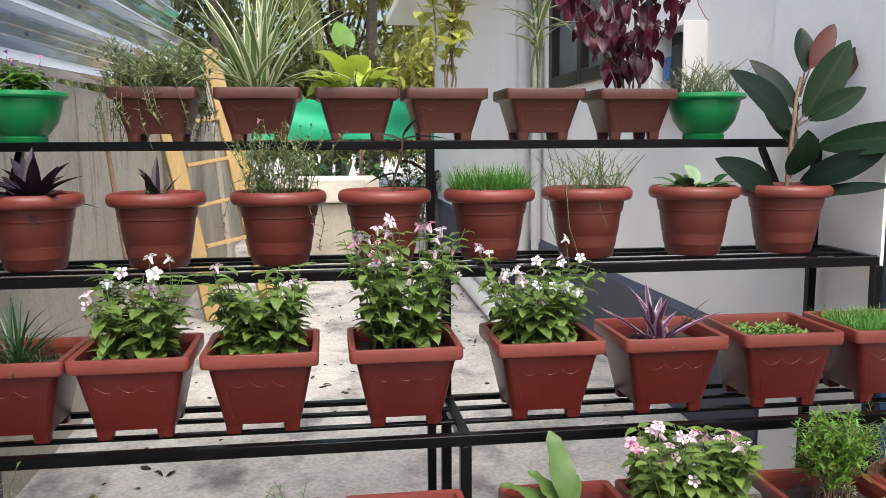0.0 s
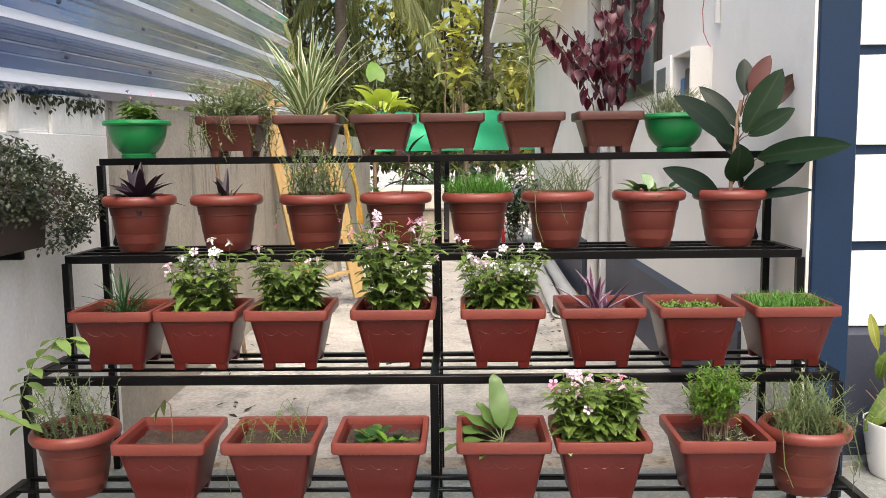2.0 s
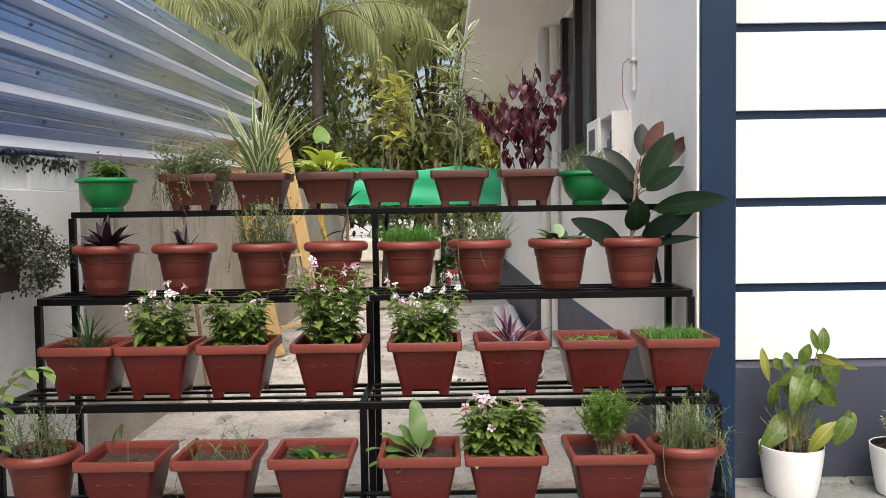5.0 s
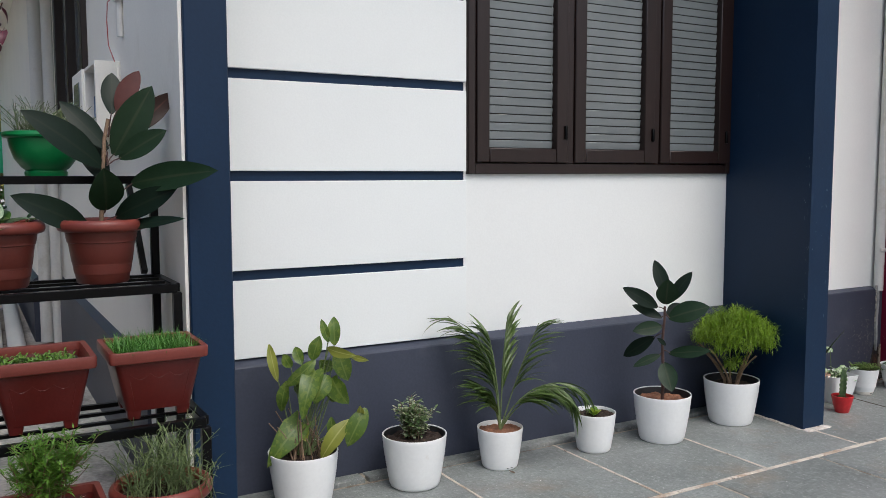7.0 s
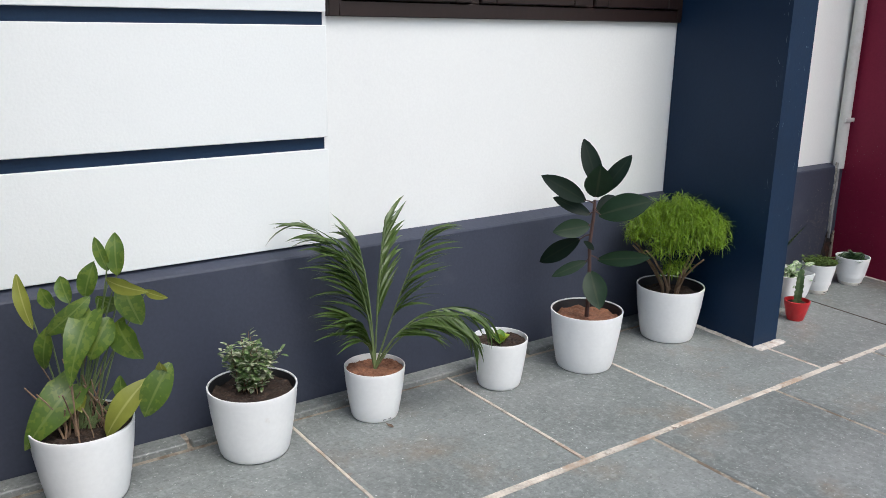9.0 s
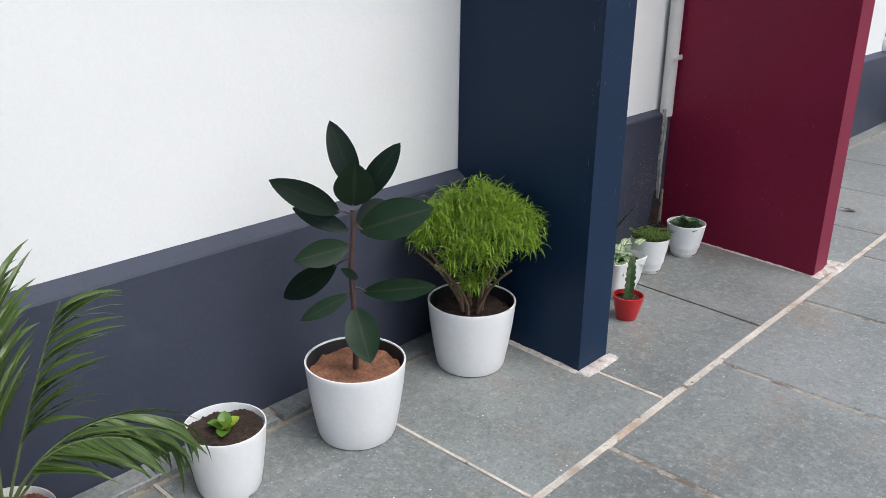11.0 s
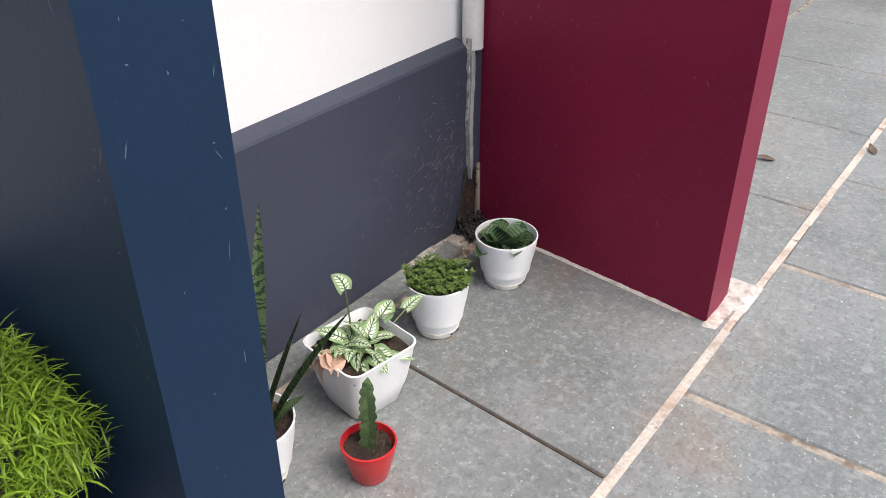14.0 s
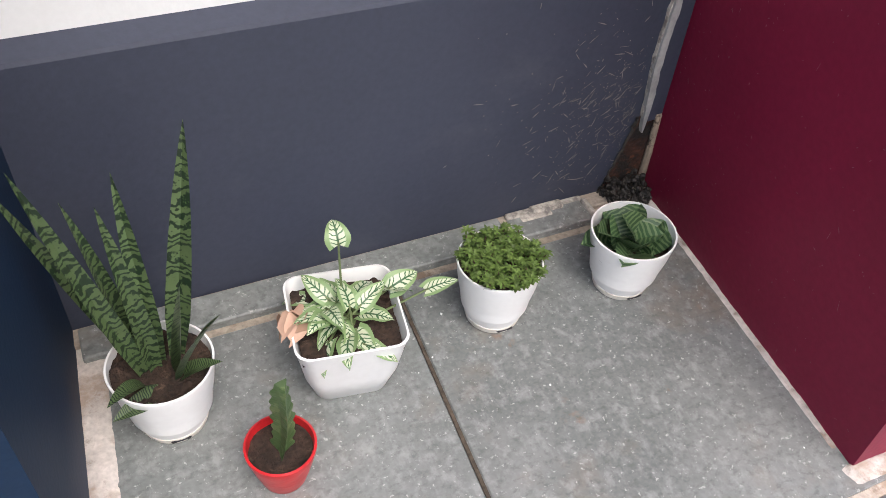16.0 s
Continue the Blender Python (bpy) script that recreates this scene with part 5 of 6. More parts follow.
for k in range(520):
    y = U(-0.30, 0.70)
    top = 0.345 - 0.10 * max(0, y - 0.1) - 0.55 * max(0, y - 0.42) ** 1.5 + 0.03 * noise.noise(Vector((y * 7, 3, 1)))
    low = 0.09 if y < 0.30 else 0.09 - min(0.11, 1.4 * (y - 0.30)) + 0.5 * max(0, y - 0.56)
    q = U(0, 1)
    c = Vector((0.02 + 0.15 * math.sin(math.pi * min(1, 0.25 + 0.75 * q)) ** 0.7 * U(0.35, 1), y, low + (top - low) * q))
    if k % 3 == 0:
        s.tube([(0.065, min(0.33, c.y * 0.7), 0.09), (0.08, c.y * 0.85, 0.14 + 0.3 * c.z), c], 0.0016, 0.001, 4)
    for i in range(15):
        lv.leaf(leafy(U(0, 360), U(-50, 60), max(0.006, c.x + U(-1, 1) * 0.024), c.y + U(-1, 1) * 0.028, c.z + U(-1, 1) * 0.024), U(0.011, 0.021), U(0.008, 0.013), "oval", 0.5, 0.2, 3)
part("stem", s, M_WOODSTEM, t, kind="stuff")
part("leaves", lv, leafmat("dusty_grey_leaf", (0.075, 0.092, 0.055), vary=0.55), t, kind="stuff")
t = thing("flower_pot", pose(LX + 0.125, 1.885, 1.009), "chipped white cement pot with one white flower", "flower pot")
part("pot_body", Geo().loft([(0.046, 0.058, 0.0), (0.05, 0.066, 0.03), (0.052, 0.072, 0.098), (0.046, 0.066, 0.10), (0.042, 0.06, 0.07)], 0.012, 4), stains(mat("cracked_cement", (0.66, 0.63, 0.54), 0.85, 0.1, 12, 0.1, 90, 0.5), (0.05, 0.045, 0.035), 26, 0.56, 0.60, 0.8), t)
g = Geo()
for k in range(34):
    g.leaf(leafy(k * 137.5, 12 + 1.9 * k, 0.005, 0.0, 0.108), 0.052 - 0.0007 * k, 0.036, "oval", U(-0.5, 0.7), 0.45, 6, 0.06)
part("flower", g, F_WHITE, t, "white many-petalled flower")

# ---- side wall of the house ----
RX = 1.768
SWY0, SWY1, SWZ0, SWZ1 = 4.62, 6.0, 1.50, 2.6
g = Geo()
for y0, y1, z0, z1 in ((3.095, SWY0, 0, HOUSE_H), (SWY0, SWY1, 0, SWZ0), (SWY0, SWY1, SWZ1, HOUSE_H), (SWY1, 6.5, 0, HOUSE_H)):
    g.box(RX, RX + 0.2, y0, y1, z0, z1, 0)
g.box(RX - 0.022, RX - 0.012, 2.486, 2.87, 0, HOUSE_H, 0)
g.box(RX - 0.022, RX + 0.02, 2.87, 3.095, 0, HOUSE_H, 0)
setting("wall_side", g, M_CREAM, "cream painted side wall of the house", "wall")
setting("wall_side_far", Geo().box(1.62, RX + 0.2, 6.5, 11.2, -0.02, HOUSE_H, 0.004), M_CREAM, "cream painted side wall further back", "wall")
for nm, x, y0, y1 in (("dado_side", RX, 3.10, 6.46), ("dado_side_far", 1.62, 6.46, 11.2)):
    v = [(px, y, pz) for y in (y0, y1) for px, pz in ((x - 0.035, -0.02), (x - 0.035, 0.43), (x + 0.004, 0.46), (x + 0.004, -0.02))]
    setting(nm, Geo().add(v, [(1, 5, 4, 0), (2, 6, 5, 1), (0, 3, 2, 1), (4, 5, 6, 7)]), M_DADO, "slate grey painted dado", "dado")
win = thing("window_2", pose(0, 0, 0), "dark green-grey framed side window", "window", kind="structure")
g = Geo()
for y0, y1, z0, z1 in ((SWY0, SWY0 + 0.09, SWZ0, SWZ1), (SWY1 - 0.09, SWY1, SWZ0, SWZ1), (5.27, 5.35, SWZ0, SWZ1), (SWY0 + 0.09, 5.27, SWZ0, SWZ0 + 0.08), (5.35, SWY1 - 0.09, SWZ0, SWZ0 + 0.08)):
    g.box(RX - 0.03, RX + 0.06, y0, y1, z0, z1, 0.004)
part("window_frame", g, M_FRAME, win)
part("pane", Geo().box(RX + 0.02, RX + 0.03, SWY0 + 0.09, 5.27, SWZ0 + 0.08, SWZ1, 0), M_PANE, win)
part("pane", Geo().box(RX + 0.02, RX + 0.03, 5.35, SWY1 - 0.09, SWZ0 + 0.08, SWZ1, 0), M_PANE, win)
setting("sunshade", Geo().box(1.02, RX + 0.19, 4.3, 11.2, 2.62, 2.72, 0.01), M_CREAM, "cream painted concrete sunshade slab", "sunshade")
setting("roof", Geo().box(1.70, 11.2, 2.30, 11.4, HOUSE_H, HOUSE_H + 0.12, 0.01), M_CREAM, "flat concrete roof edge", "roof")
setting("wall_back", Geo().box(RX + 0.2, 11.0, 11.0, 11.2, 0, HOUSE_H, 0), M_CREAM, "plain back wall of the house", "wall")
setting("wall_right_end", Geo().box(10.9, 11.1, 3.1, 11.0, 0, HOUSE_H, 0), M_WHITE, "plain end wall of the house", "wall")

# drain pipes on the side wall
pipes = thing("drain_pipe", pose(1.60, 6.38, 0), "pair of white plastic drain pipes on the side wall", "pipe")
part("pipe", Geo().tube([(0.06, 0, 0.0), (0.06, 0, 2.6)], 0.045, seg=16), M_PVC, pipes)
part("pipe", Geo().tube([(0.12, -0.14, 0.0), (0.12, -0.14, 2.6)], 0.035, seg=16), M_PVC, pipes)

# meter box with its door swung open
box = thing("meter_box", pose(RX, 3.82, 1.335), "cream meter box with open door and wiring", "meter box")
g = Geo()
g.box(-0.012, 0.0, -0.17, 0.17, 0.0, 0.30, 0.002)
for a in ((-0.10, -0.012, -0.17, -0.155, 0.0, 0.30), (-0.10, -0.012, 0.155, 0.17, 0.0, 0.30), (-0.10, -0.012, -0.155, 0.155, 0.0, 0.015), (-0.10, -0.012, -0.155, 0.155, 0.285, 0.30)):
    g.box(*a, 0.002)
part("case", g, M_CREAM, box)
part("case_lining", Geo().box(-0.016, -0.0125, -0.153, 0.153, 0.017, 0.283, 0), M_LINER, box)
part("door", Geo().box(-0.11, -0.098, 0.17, 0.52, 0.0, 0.30, 0.003), M_CREAM, box)
part("door_window", Geo().box(-0.114, -0.1105, 0.25, 0.44, 0.13, 0.25, 0.002), M_PANE, box)
part("meter", Geo().box(-0.075, -0.017, -0.10, 0.02, 0.06, 0.22, 0.008), M_LINER, box)
part("meter", Geo().box(-0.07, -0.017, 0.04, 0.12, 0.08, 0.18, 0.006), mat("blue_plastic", (0.03, 0.12, 0.3), 0.4), box)
conduit = thing("conduit", pose(RX - 0.012, 3.55, 1.72), "white cable conduit with loose red wire", "conduit")
part("tube", Geo().tube([(0, 0, 0), (0, 0, 1.3)], 0.014, seg=10), M_PVC, conduit)
part("clip", Geo().box(-0.02, 0.012, -0.03, 0.03, 0.14, 0.16, 0.003), M_PVC, conduit)
part("wire", Geo().tube([(-0.02, 0.02, 0.16), (-0.03, 0.10, 0.15), (-0.03, 0.13, 0.08), (-0.03, 0.11, -0.02), (-0.02, 0.06, -0.08), (-0.02, 0.03, -0.095)], 0.0022, seg=5), mat("red_wire", (0.45, 0.06, 0.05), 0.4), conduit)

# ---- loose things in the side yard ----
for k, (a, b) in enumerate((((1.42, 5.0, 0.055), (1.50, 8.3, 0.06)), ((1.30, 5.6, 0.055), (1.36, 8.2, 0.055)))):
    d = Vector(b) - Vector(a)
    t = thing("pvc_pipe", pose(*a), "loose grey-white plastic pipe lying on the ground", "pipe", "loose pipes in the yard")
    q = [Vector((0, 0, 0)), d]
    outer = Geo()
    m = Matrix.Translation((0, 0, 0)) @ d.to_track_quat("Z", "Y").to_matrix().to_4x4()
    outer.lathe([(0.046, 0.0), (0.055, 0.0), (0.055, d.length), (0.046, d.length), (0.046, 0.0)], 20, m)
    part("pipe", outer, M_PVC, t)
t = thing("bottle_cap_pipe", pose(0.86, 4.85, 0.02), "short white pipe coupling on the ground", "pipe coupling")
part("coupling", Geo().lathe([(0.02, 0), (0.027, 0), (0.027, 0.07), (0.02, 0.07), (0.02, 0)], 16, pose(0, 0, 0.008, 90, 0, 30)), M_PVC, t)
ladder = thing("step_ladder", pose(-0.52, 6.0, 0, 0, 0, -62), "yellow wooden step ladder leaning against the wall", "ladder")
g_m = pose(0, 0, 0, 9, -7, 0)
part("side_rail", Geo().box(-0.02, 0.02, -0.055, 0.055, 0.0, 1.75, 0.004, g_m), M_WOODY, ladder)
part("side_rail", Geo().box(-0.02, 0.02, 0.345, 0.455, 0.0, 1.75, 0.004, g_m), M_WOODY, ladder)
for k in range(6):
    part("tread", Geo().box(-0.05, 0.05, 0.056, 0.344, 0.2 + 0.27 * k, 0.225 + 0.27 * k, 0.003, g_m), M_WOODY, ladder)
stick = thing("wooden_pole", pose(-0.62, 4.4, 0, 0, -6, 10), "thin dark wooden pole leaning on the wall", "pole")
part("pole", Geo().tube([(0, 0, 0), (0, 0, 1.3)], 0.012, 0.010, 8), M_WOODSTEM, stick)
board = thing("plank", pose(-0.55, 7.6, 0, 0, -5, 0), "weathered grey plank leaning on the wall", "plank")
part("board", Geo().box(-0.02, 0.02, -0.12, 0.12, 0, 1.75, 0.004), M_OLDWALL, board)
yellow = thing("yellow_sheet", pose(-0.40, 8.6, 0, 0, -8, 0), "torn orange and yellow plastic sheet", "plastic sheet")
gg = Geo()
nx, ny = 6, 16
gg.add([(0.02 * math.sin(i * 1.7 + j), 0.055 * i + 0.03 * math.sin(j * 0.9), 0.10 * j) for j in range(ny) for i in range(nx)], [(j * nx + i, j * nx + i + 1, (j + 1) * nx + i + 1, (j + 1) * nx + i) for j in range(ny - 1) for i in range(nx - 1)])
part("sheet", gg, stains(mat("orange_plastic", (0.62, 0.30, 0.03), 0.4, 0.2, 6), (0.75, 0.6, 0.1), 8, 0.5, 0.6), yellow)
tank = thing("washing_stone", pose(0.35, 9.3, 0), "concrete washing platform with pale top", "washing stone")
part("base", Geo().box(-0.55, 0.35, -0.3, 0.3, 0, 0.55, 0.02), M_OLDWALL, tank)
part("top", Geo().box(-0.62, 0.42, -0.36, 0.36, 0.55, 0.80, 0.02), stains(mat("pale_concrete", (0.62, 0.58, 0.5), 0.8, 0.15, 5, 0.1, 60, 0.4), (0.3, 0.27, 0.22), 5, 0.55, 0.7, 0.6), tank)
stool = thing("stool", pose(0.98, 9.6, 0), "small red plastic stool", "stool")
part("seat", Geo().box(-0.15, 0.15, -0.15, 0.15, 0.36, 0.39, 0.01), M_REDPOT, stool)
for sx in (-1, 1):
    for sy in (-1, 1):
        part("leg", Geo().tube([(sx * 0.14, sy * 0.14, 0), (sx * 0.12, sy * 0.12, 0.36)], 0.014, seg=6), M_REDPOT, stool)
tarp = thing("green_tarpaulin", pose(0.6, 11.6, 0), "green tarpaulin screen stretched across the yard's end", "tarpaulin")
gg, nx, ny = Geo(), 26, 8
gg.add([(-1.3 + 0.11 * i, 0.03 * math.sin(i * 0.8) + 0.02 * math.sin(j * 1.3 + i * 0.3), 1.2 + (0.075 + 0.004 * math.sin(i * 0.5)) * j) for j in range(ny) for i in range(nx)], [(j * nx + i, j * nx + i + 1, (j + 1) * nx + i + 1, (j + 1) * nx + i) for j in range(ny - 1) for i in range(nx - 1)])
part("sheet", gg, M_GREENTARP, tarp)
for x in (-1.2, 0.1, 1.4):
    part("post", Geo().tube([(x, 0.05, 0), (x, 0.05, 1.85)], 0.03, 0.025, 8), M_WOODSTEM, tarp)

# scattered chips, twigs and dead leaves on the yard
lit = Geo()
for k in range(420):
    x, y = U(-0.7, 1.5), U(3.2, 8.5)
    if noise.noise(Vector((x * 1.7, y * 1.1, 3.3))) < -0.05:
        continue
    if k % 3:
        lit.leaf(leafy(U(0, 360), U(-5, 15), x, y, -0.006), U(0.02, 0.06), U(0.008, 0.03), "lance", U(-0.5, 0.5), 0.3, 3)
    else:
        s0 = U(0.006, 0.02)
        s0 *= 0.6
        lit.box(-s0 * U(0.8, 2.2), s0, -s0 * 0.6, s0 * U(0.4, 0.9), -0.001, s0 * 0.5, s0 * 0.15, pose(x, y, -0.012, U(-9, 9), 0, U(0, 360)))
tagged(new("yard_litter", lit.mesh("yard_litter", M_DEBRIS)), "dark twigs chips and dead leaves on the concrete", "litter", "", "stuff")

# ---- trees behind the yard ----
M_BARK = mat("palm_bark", (0.085, 0.07, 0.055), 0.9, 0.3, 12, 0.2, 60, 0.6, stretch=(1, 1, 3))
L_FROND = leafmat("coconut_frond", (0.31, 0.34, 0.14), 0.4, glow=0.5)
L_TREE = leafmat("shade_tree_leaf", (0.15, 0.175, 0.055), 0.45, glow=0.5, vary=0.5)
L_TREE2 = leafmat("light_tree_leaf", (0.38, 0.38, 0.10), 0.5, glow=0.5, vary=0.5)


def palm(x, y, h, fronds, length, lean=0.1, yaw0=0):
    t = thing("coconut_palm", pose(x, y, -0.012), "coconut palm with arching feathery fronds", "palm tree")
    pts = [Vector((lean * h * (i / 10) ** 2, 0, h * i / 10)) for i in range(11)]
    part("trunk", Geo().tube(pts, 0.16, 0.10, 10), M_BARK, t)
    top = pts[-1]
    for k in range(fronds):
        yaw, pitch, arch = yaw0 + k * 137.5, 68 - 95 * k / fronds + U(-8, 8), U(1.3, 2.0)
        m, line, yy, zz = leafy(yaw, pitch, *top), [], 0.0, 0.0
        for i in range(15):
            a = arch * (i / 14) ** 1.3
            line.append(m @ Vector((0, yy, zz)))
            yy += length / 14 * math.cos(a)
            zz -= length / 14 * math.sin(a)
        fr = Geo().tube(line, 0.03, 0.006, 5)
        for i in range(84):
            tt = 0.10 + 0.89 * i / 84
            p = along(line, tt)
            d = (along(line, min(0.999, tt + 0.03)) - p).normalized()
            hy, up = math.degrees(math.atan2(-d.x, d.y)), math.degrees(math.asin(max(-1, min(1, d.z))))
            for sg in (1, -1):
                fr.leaf(leafy(hy + sg * 52, up * 0.5 - 30 + U(-14, 12), p.x, p.y, p.z, -sg * 15), length * 0.24 * math.sin(math.pi * min(0.97, 0.12 + 0.84 * tt)) * U(0.8, 1.1) + 0.05, 0.03, "lance", U(0.6, 1.3), 0.4, 4)
        part("frond", fr, L_FROND, t)
    return t


palm(-1.8, 17.0, 5.1, 17, 3.4, 0.01, 10)
palm(1.2, 18.5, 5.6, 17, 3.6, 0.02, 60)
palm(-4.4, 13.5, 4.6, 14, 3.2, 0.05, 200)


def tree(x, y, h, r, n, leaf, seed):
    rng = random.Random(seed)
    t = thing("shade_tree", pose(x, y, -0.012), "dense dark broadleaf tree", "tree")
    s, lv = Geo(), Geo()
    s.tube([(0, 0, 0), (0.05, 0.1, h * 0.3), (0, 0, h * 0.6), (0.1, 0, h * 0.9)], 0.16, 0.04, 8)
    for k in range(n):
        a, b = rng.uniform(0, 6.28), rng.uniform(-0.6, 1.4)
        rr = rng.uniform(0.45, 1.0)
        c = Vector((r * rr * math.cos(a) * math.cos(b), r * rr * math.sin(a) * math.cos(b), h * 0.52 + h * 0.46 * rr * math.sin(b)))
        if k % 9 == 0:
            s.tube([(0, 0, h * rng.uniform(0.2, 0.6)), c * 0.6 + Vector((0, 0, h * 0.2)), c], 0.05, 0.012, 5)
        for i in range(26):
            q = c + Vector((rng.gauss(0, 0.22), rng.gauss(0, 0.22), rng.gauss(0, 0.2)))
            L = rng.uniform(0.16, 0.30)
            lv.leaf(leafy(rng.uniform(0, 360), rng.uniform(-60, 40), q.x, q.y, q.z), L, L * 0.5, "lance", 0.6, 0.2, 2)
    part("trunk", s, M_BARK, t)
    part("crown", lv, leaf, t, kind="stuff")


for k, (x, y, h, r, n, lf) in enumerate(((-3.5, 20.5, 7.4, 2.8, 220, L_TREE), (0.6, 22.0, 7.6, 3.0, 230, L_TREE2), (4.6, 22.5, 8.0, 3.0, 200, L_TREE2), (-7.5, 18.0, 7.0, 2.8, 200, L_TREE), (0.2, 18.6, 3.2, 1.9, 220, L_TREE), (3.0, 18.0, 3.4, 1.7, 160, L_TREE2), (-2.6, 17.0, 3.2, 1.5, 170, L_TREE), (-4.2, 9.0, 3.8, 1.5, 120, L_TREE))):
    tree(x, y, h, r, n, lf, 100 + k)
# low shrubs under the tarpaulin and along the yard's end
for k, (x, y) in enumerate(((-0.35, 10.6), (0.25, 10.9), (0.8, 10.6), (1.3, 10.8), (-0.1, 12.6), (0.9, 12.8), (1.5, 12.4))):
    t = thing("garden_shrub", pose(x, y, -0.012), "low dark green yard shrub", "shrub")
    shrub(t, 0, 9, 0.95 if k < 4 else 1.75, L_DARK if k % 2 else L_GREEN, 0.10, 0.05, "lance", 26, M_WOODSTEM, (0.1, 0.5), base=0.12, r=0.006, start=0.1, side=0.18)

# ---- paving slabs ----
ROWS_Y = [2.757, 2.097, 1.425, 0.80, 0.18, -0.44, -1.06]
JOINTS = {0: [1.50, 2.13, 2.757, 3.345, 3.905, 4.503, 5.133, 5.745, 6.37, 7.00, 7.63, 8.26, 8.87], 1: [1.74, 2.36, 2.975, 3.600, 4.20, 4.808, 5.438, 6.045, 6.62, 7.22, 7.83, 8.44, 9.05, 9.66]}
GAP = 0.0085


def slab(x0, x1, y0, y1, top=0.0, parent=None, lean0=0.0, lean1=0.0):
    j = lambda: U(-0.003, 0.003)
    c = [(x0 + j(), y0 + j()), (x1 + j(), y0 + j()), (x1 + lean1 + j(), y1 + j()), (x0 + lean0 + j(), y1 + j())]
    tilt = [top + U(-0.0012, 0.0012) for _ in range(4)]
    b = 0.004
    ins = [(1, 1), (-1, 1), (-1, -1), (1, -1)]
    v = [(x, y, -0.03) for x, y in c] + [(x, y, z - 0.004) for (x, y), z in zip(c, tilt)] + [(x + a * b, y + d * b, z) for (x, y), (a, d), z in zip(c, ins, tilt)]
    f = [(8, 9, 10, 11)] + [(i, (i + 1) % 4, 4 + (i + 1) % 4, 4 + i) for i in range(4)] + [(4 + i, 4 + (i + 1) % 4, 8 + (i + 1) % 4, 8 + i) for i in range(4)]
    return part("slab", Geo().add(v, f), M_SLAB, parent or floor, smooth=False)


for r in range(len(ROWS_Y) - 1):
    y1, y0 = ROWS_Y[r] - GAP, ROWS_Y[r + 1] + GAP
    if r in JOINTS:
        xs = JOINTS[r]
    else:
        xs = [1.2 + (0.31 if r % 2 else 0.0) + 0.615 * k for k in range(14)]
    xs = [xs[0] - 0.63 * k for k in (4, 3, 2, 1)] + xs
    for a, b in zip(xs, xs[1:]):
        slab(a + (GAP if r else 0.0035), b - (GAP if r else 0.0035), y0, y1, lean0=0.04 if a == 5.133 else 0.0, lean1=0.04 if b == 5.133 else 0.0)
# narrow upstand strip of stone along the foot of the wall
skirt = setting("baseboard", Geo().box(1.90, 8.85, 2.80, DADO_Y + 0.004, -0.02, 0.009, 0.003), M_MORTAR, "cement bedding along the wall foot", "skirting")
for x0, x1 in ((1.90, 2.46), (2.475, 3.06), (3.075, 3.70), (3.715, 4.445), (4.645, 5.42), (5.435, 5.60), (5.90, 6.5), (6.515, 7.2), (7.215, 7.9), (7.915, 8.8)):
    part("strip_slab", Geo().box(x0, x1, 2.765, 2.8325, -0.02, 0.014, 0.003), M_SLAB, skirt, smooth=False)
M_WHITEMORTAR = stains(stains(mat("white_mortar", (0.60, 0.55, 0.50), 0.9, 0.15, 14, 0.15, 120, 0.6), (0.22, 0.17, 0.13), 30, 0.55, 0.66, 0.8), (0.33, 0.22, 0.14), 12, 0.52, 0.64, 0.6)


def mortar_patch(x0, x1, y0, y1, h, skew=0.0):
    """A lumpy smear of mortar with an uneven outline, proud of the paving."""
    nx, ny = max(6, int((x1 - x0) / 0.008)), max(6, int((y1 - y0) / 0.008))
    v = []
    for q in range(ny + 1):
        for p in range(nx + 1):
            a, b = p / nx, q / ny
            x, y = x0 + (x1 - x0) * a + skew * (y0 + (y1 - y0) * b - y0), y0 + (y1 - y0) * b
            rim = min(1.0, 5 * min(a, 1 - a) + 0.1, 5 * min(b, 1 - b) + 0.1)
            lump = 0.55 + 0.5 * noise.noise(Vector((x * 45, y * 45, 2))) + 0.35 * noise.noise(Vector((x * 120, y * 120, 5)))
            v.append((x, y, h * (rim * (0.35 + lump) - 0.28)))
    f = [(q * (nx + 1) + p, q * (nx + 1) + p + 1, (q + 1) * (nx + 1) + p + 1, (q + 1) * (nx + 1) + p) for q in range(ny) for p in range(nx)]
    part("mortar_smear", Geo().add(v, f), M_WHITEMORTAR, skirt)


for a in ((4.604, 4.654, 2.365, 2.80, 0.006, 0.057), (4.443, 4.472, 2.345, 2.76, 0.006, 0.059), (4.445, 4.635, 2.315, 2.365, 0.007), (5.668, 5.828, 2.111, 2.151, 0.008), (5.778, 5.913, 2.078, 2.203, 0.012), (5.679, 5.701, 2.143, 2.83, 0.005, 0.0933)):
    mortar_patch(*a)
part("dark_joint", Geo().box(-0.0032, 0.0032, -0.3175, 0.3175, -0.01, 0.0014, 0.0005, pose(5.153, 2.4275, 0, 0, 0, -3.6)), mat("dirty_joint", (0.075, 0.058, 0.042), 0.95, 0.3, 40, 0.3, 120, 0.6), skirt)

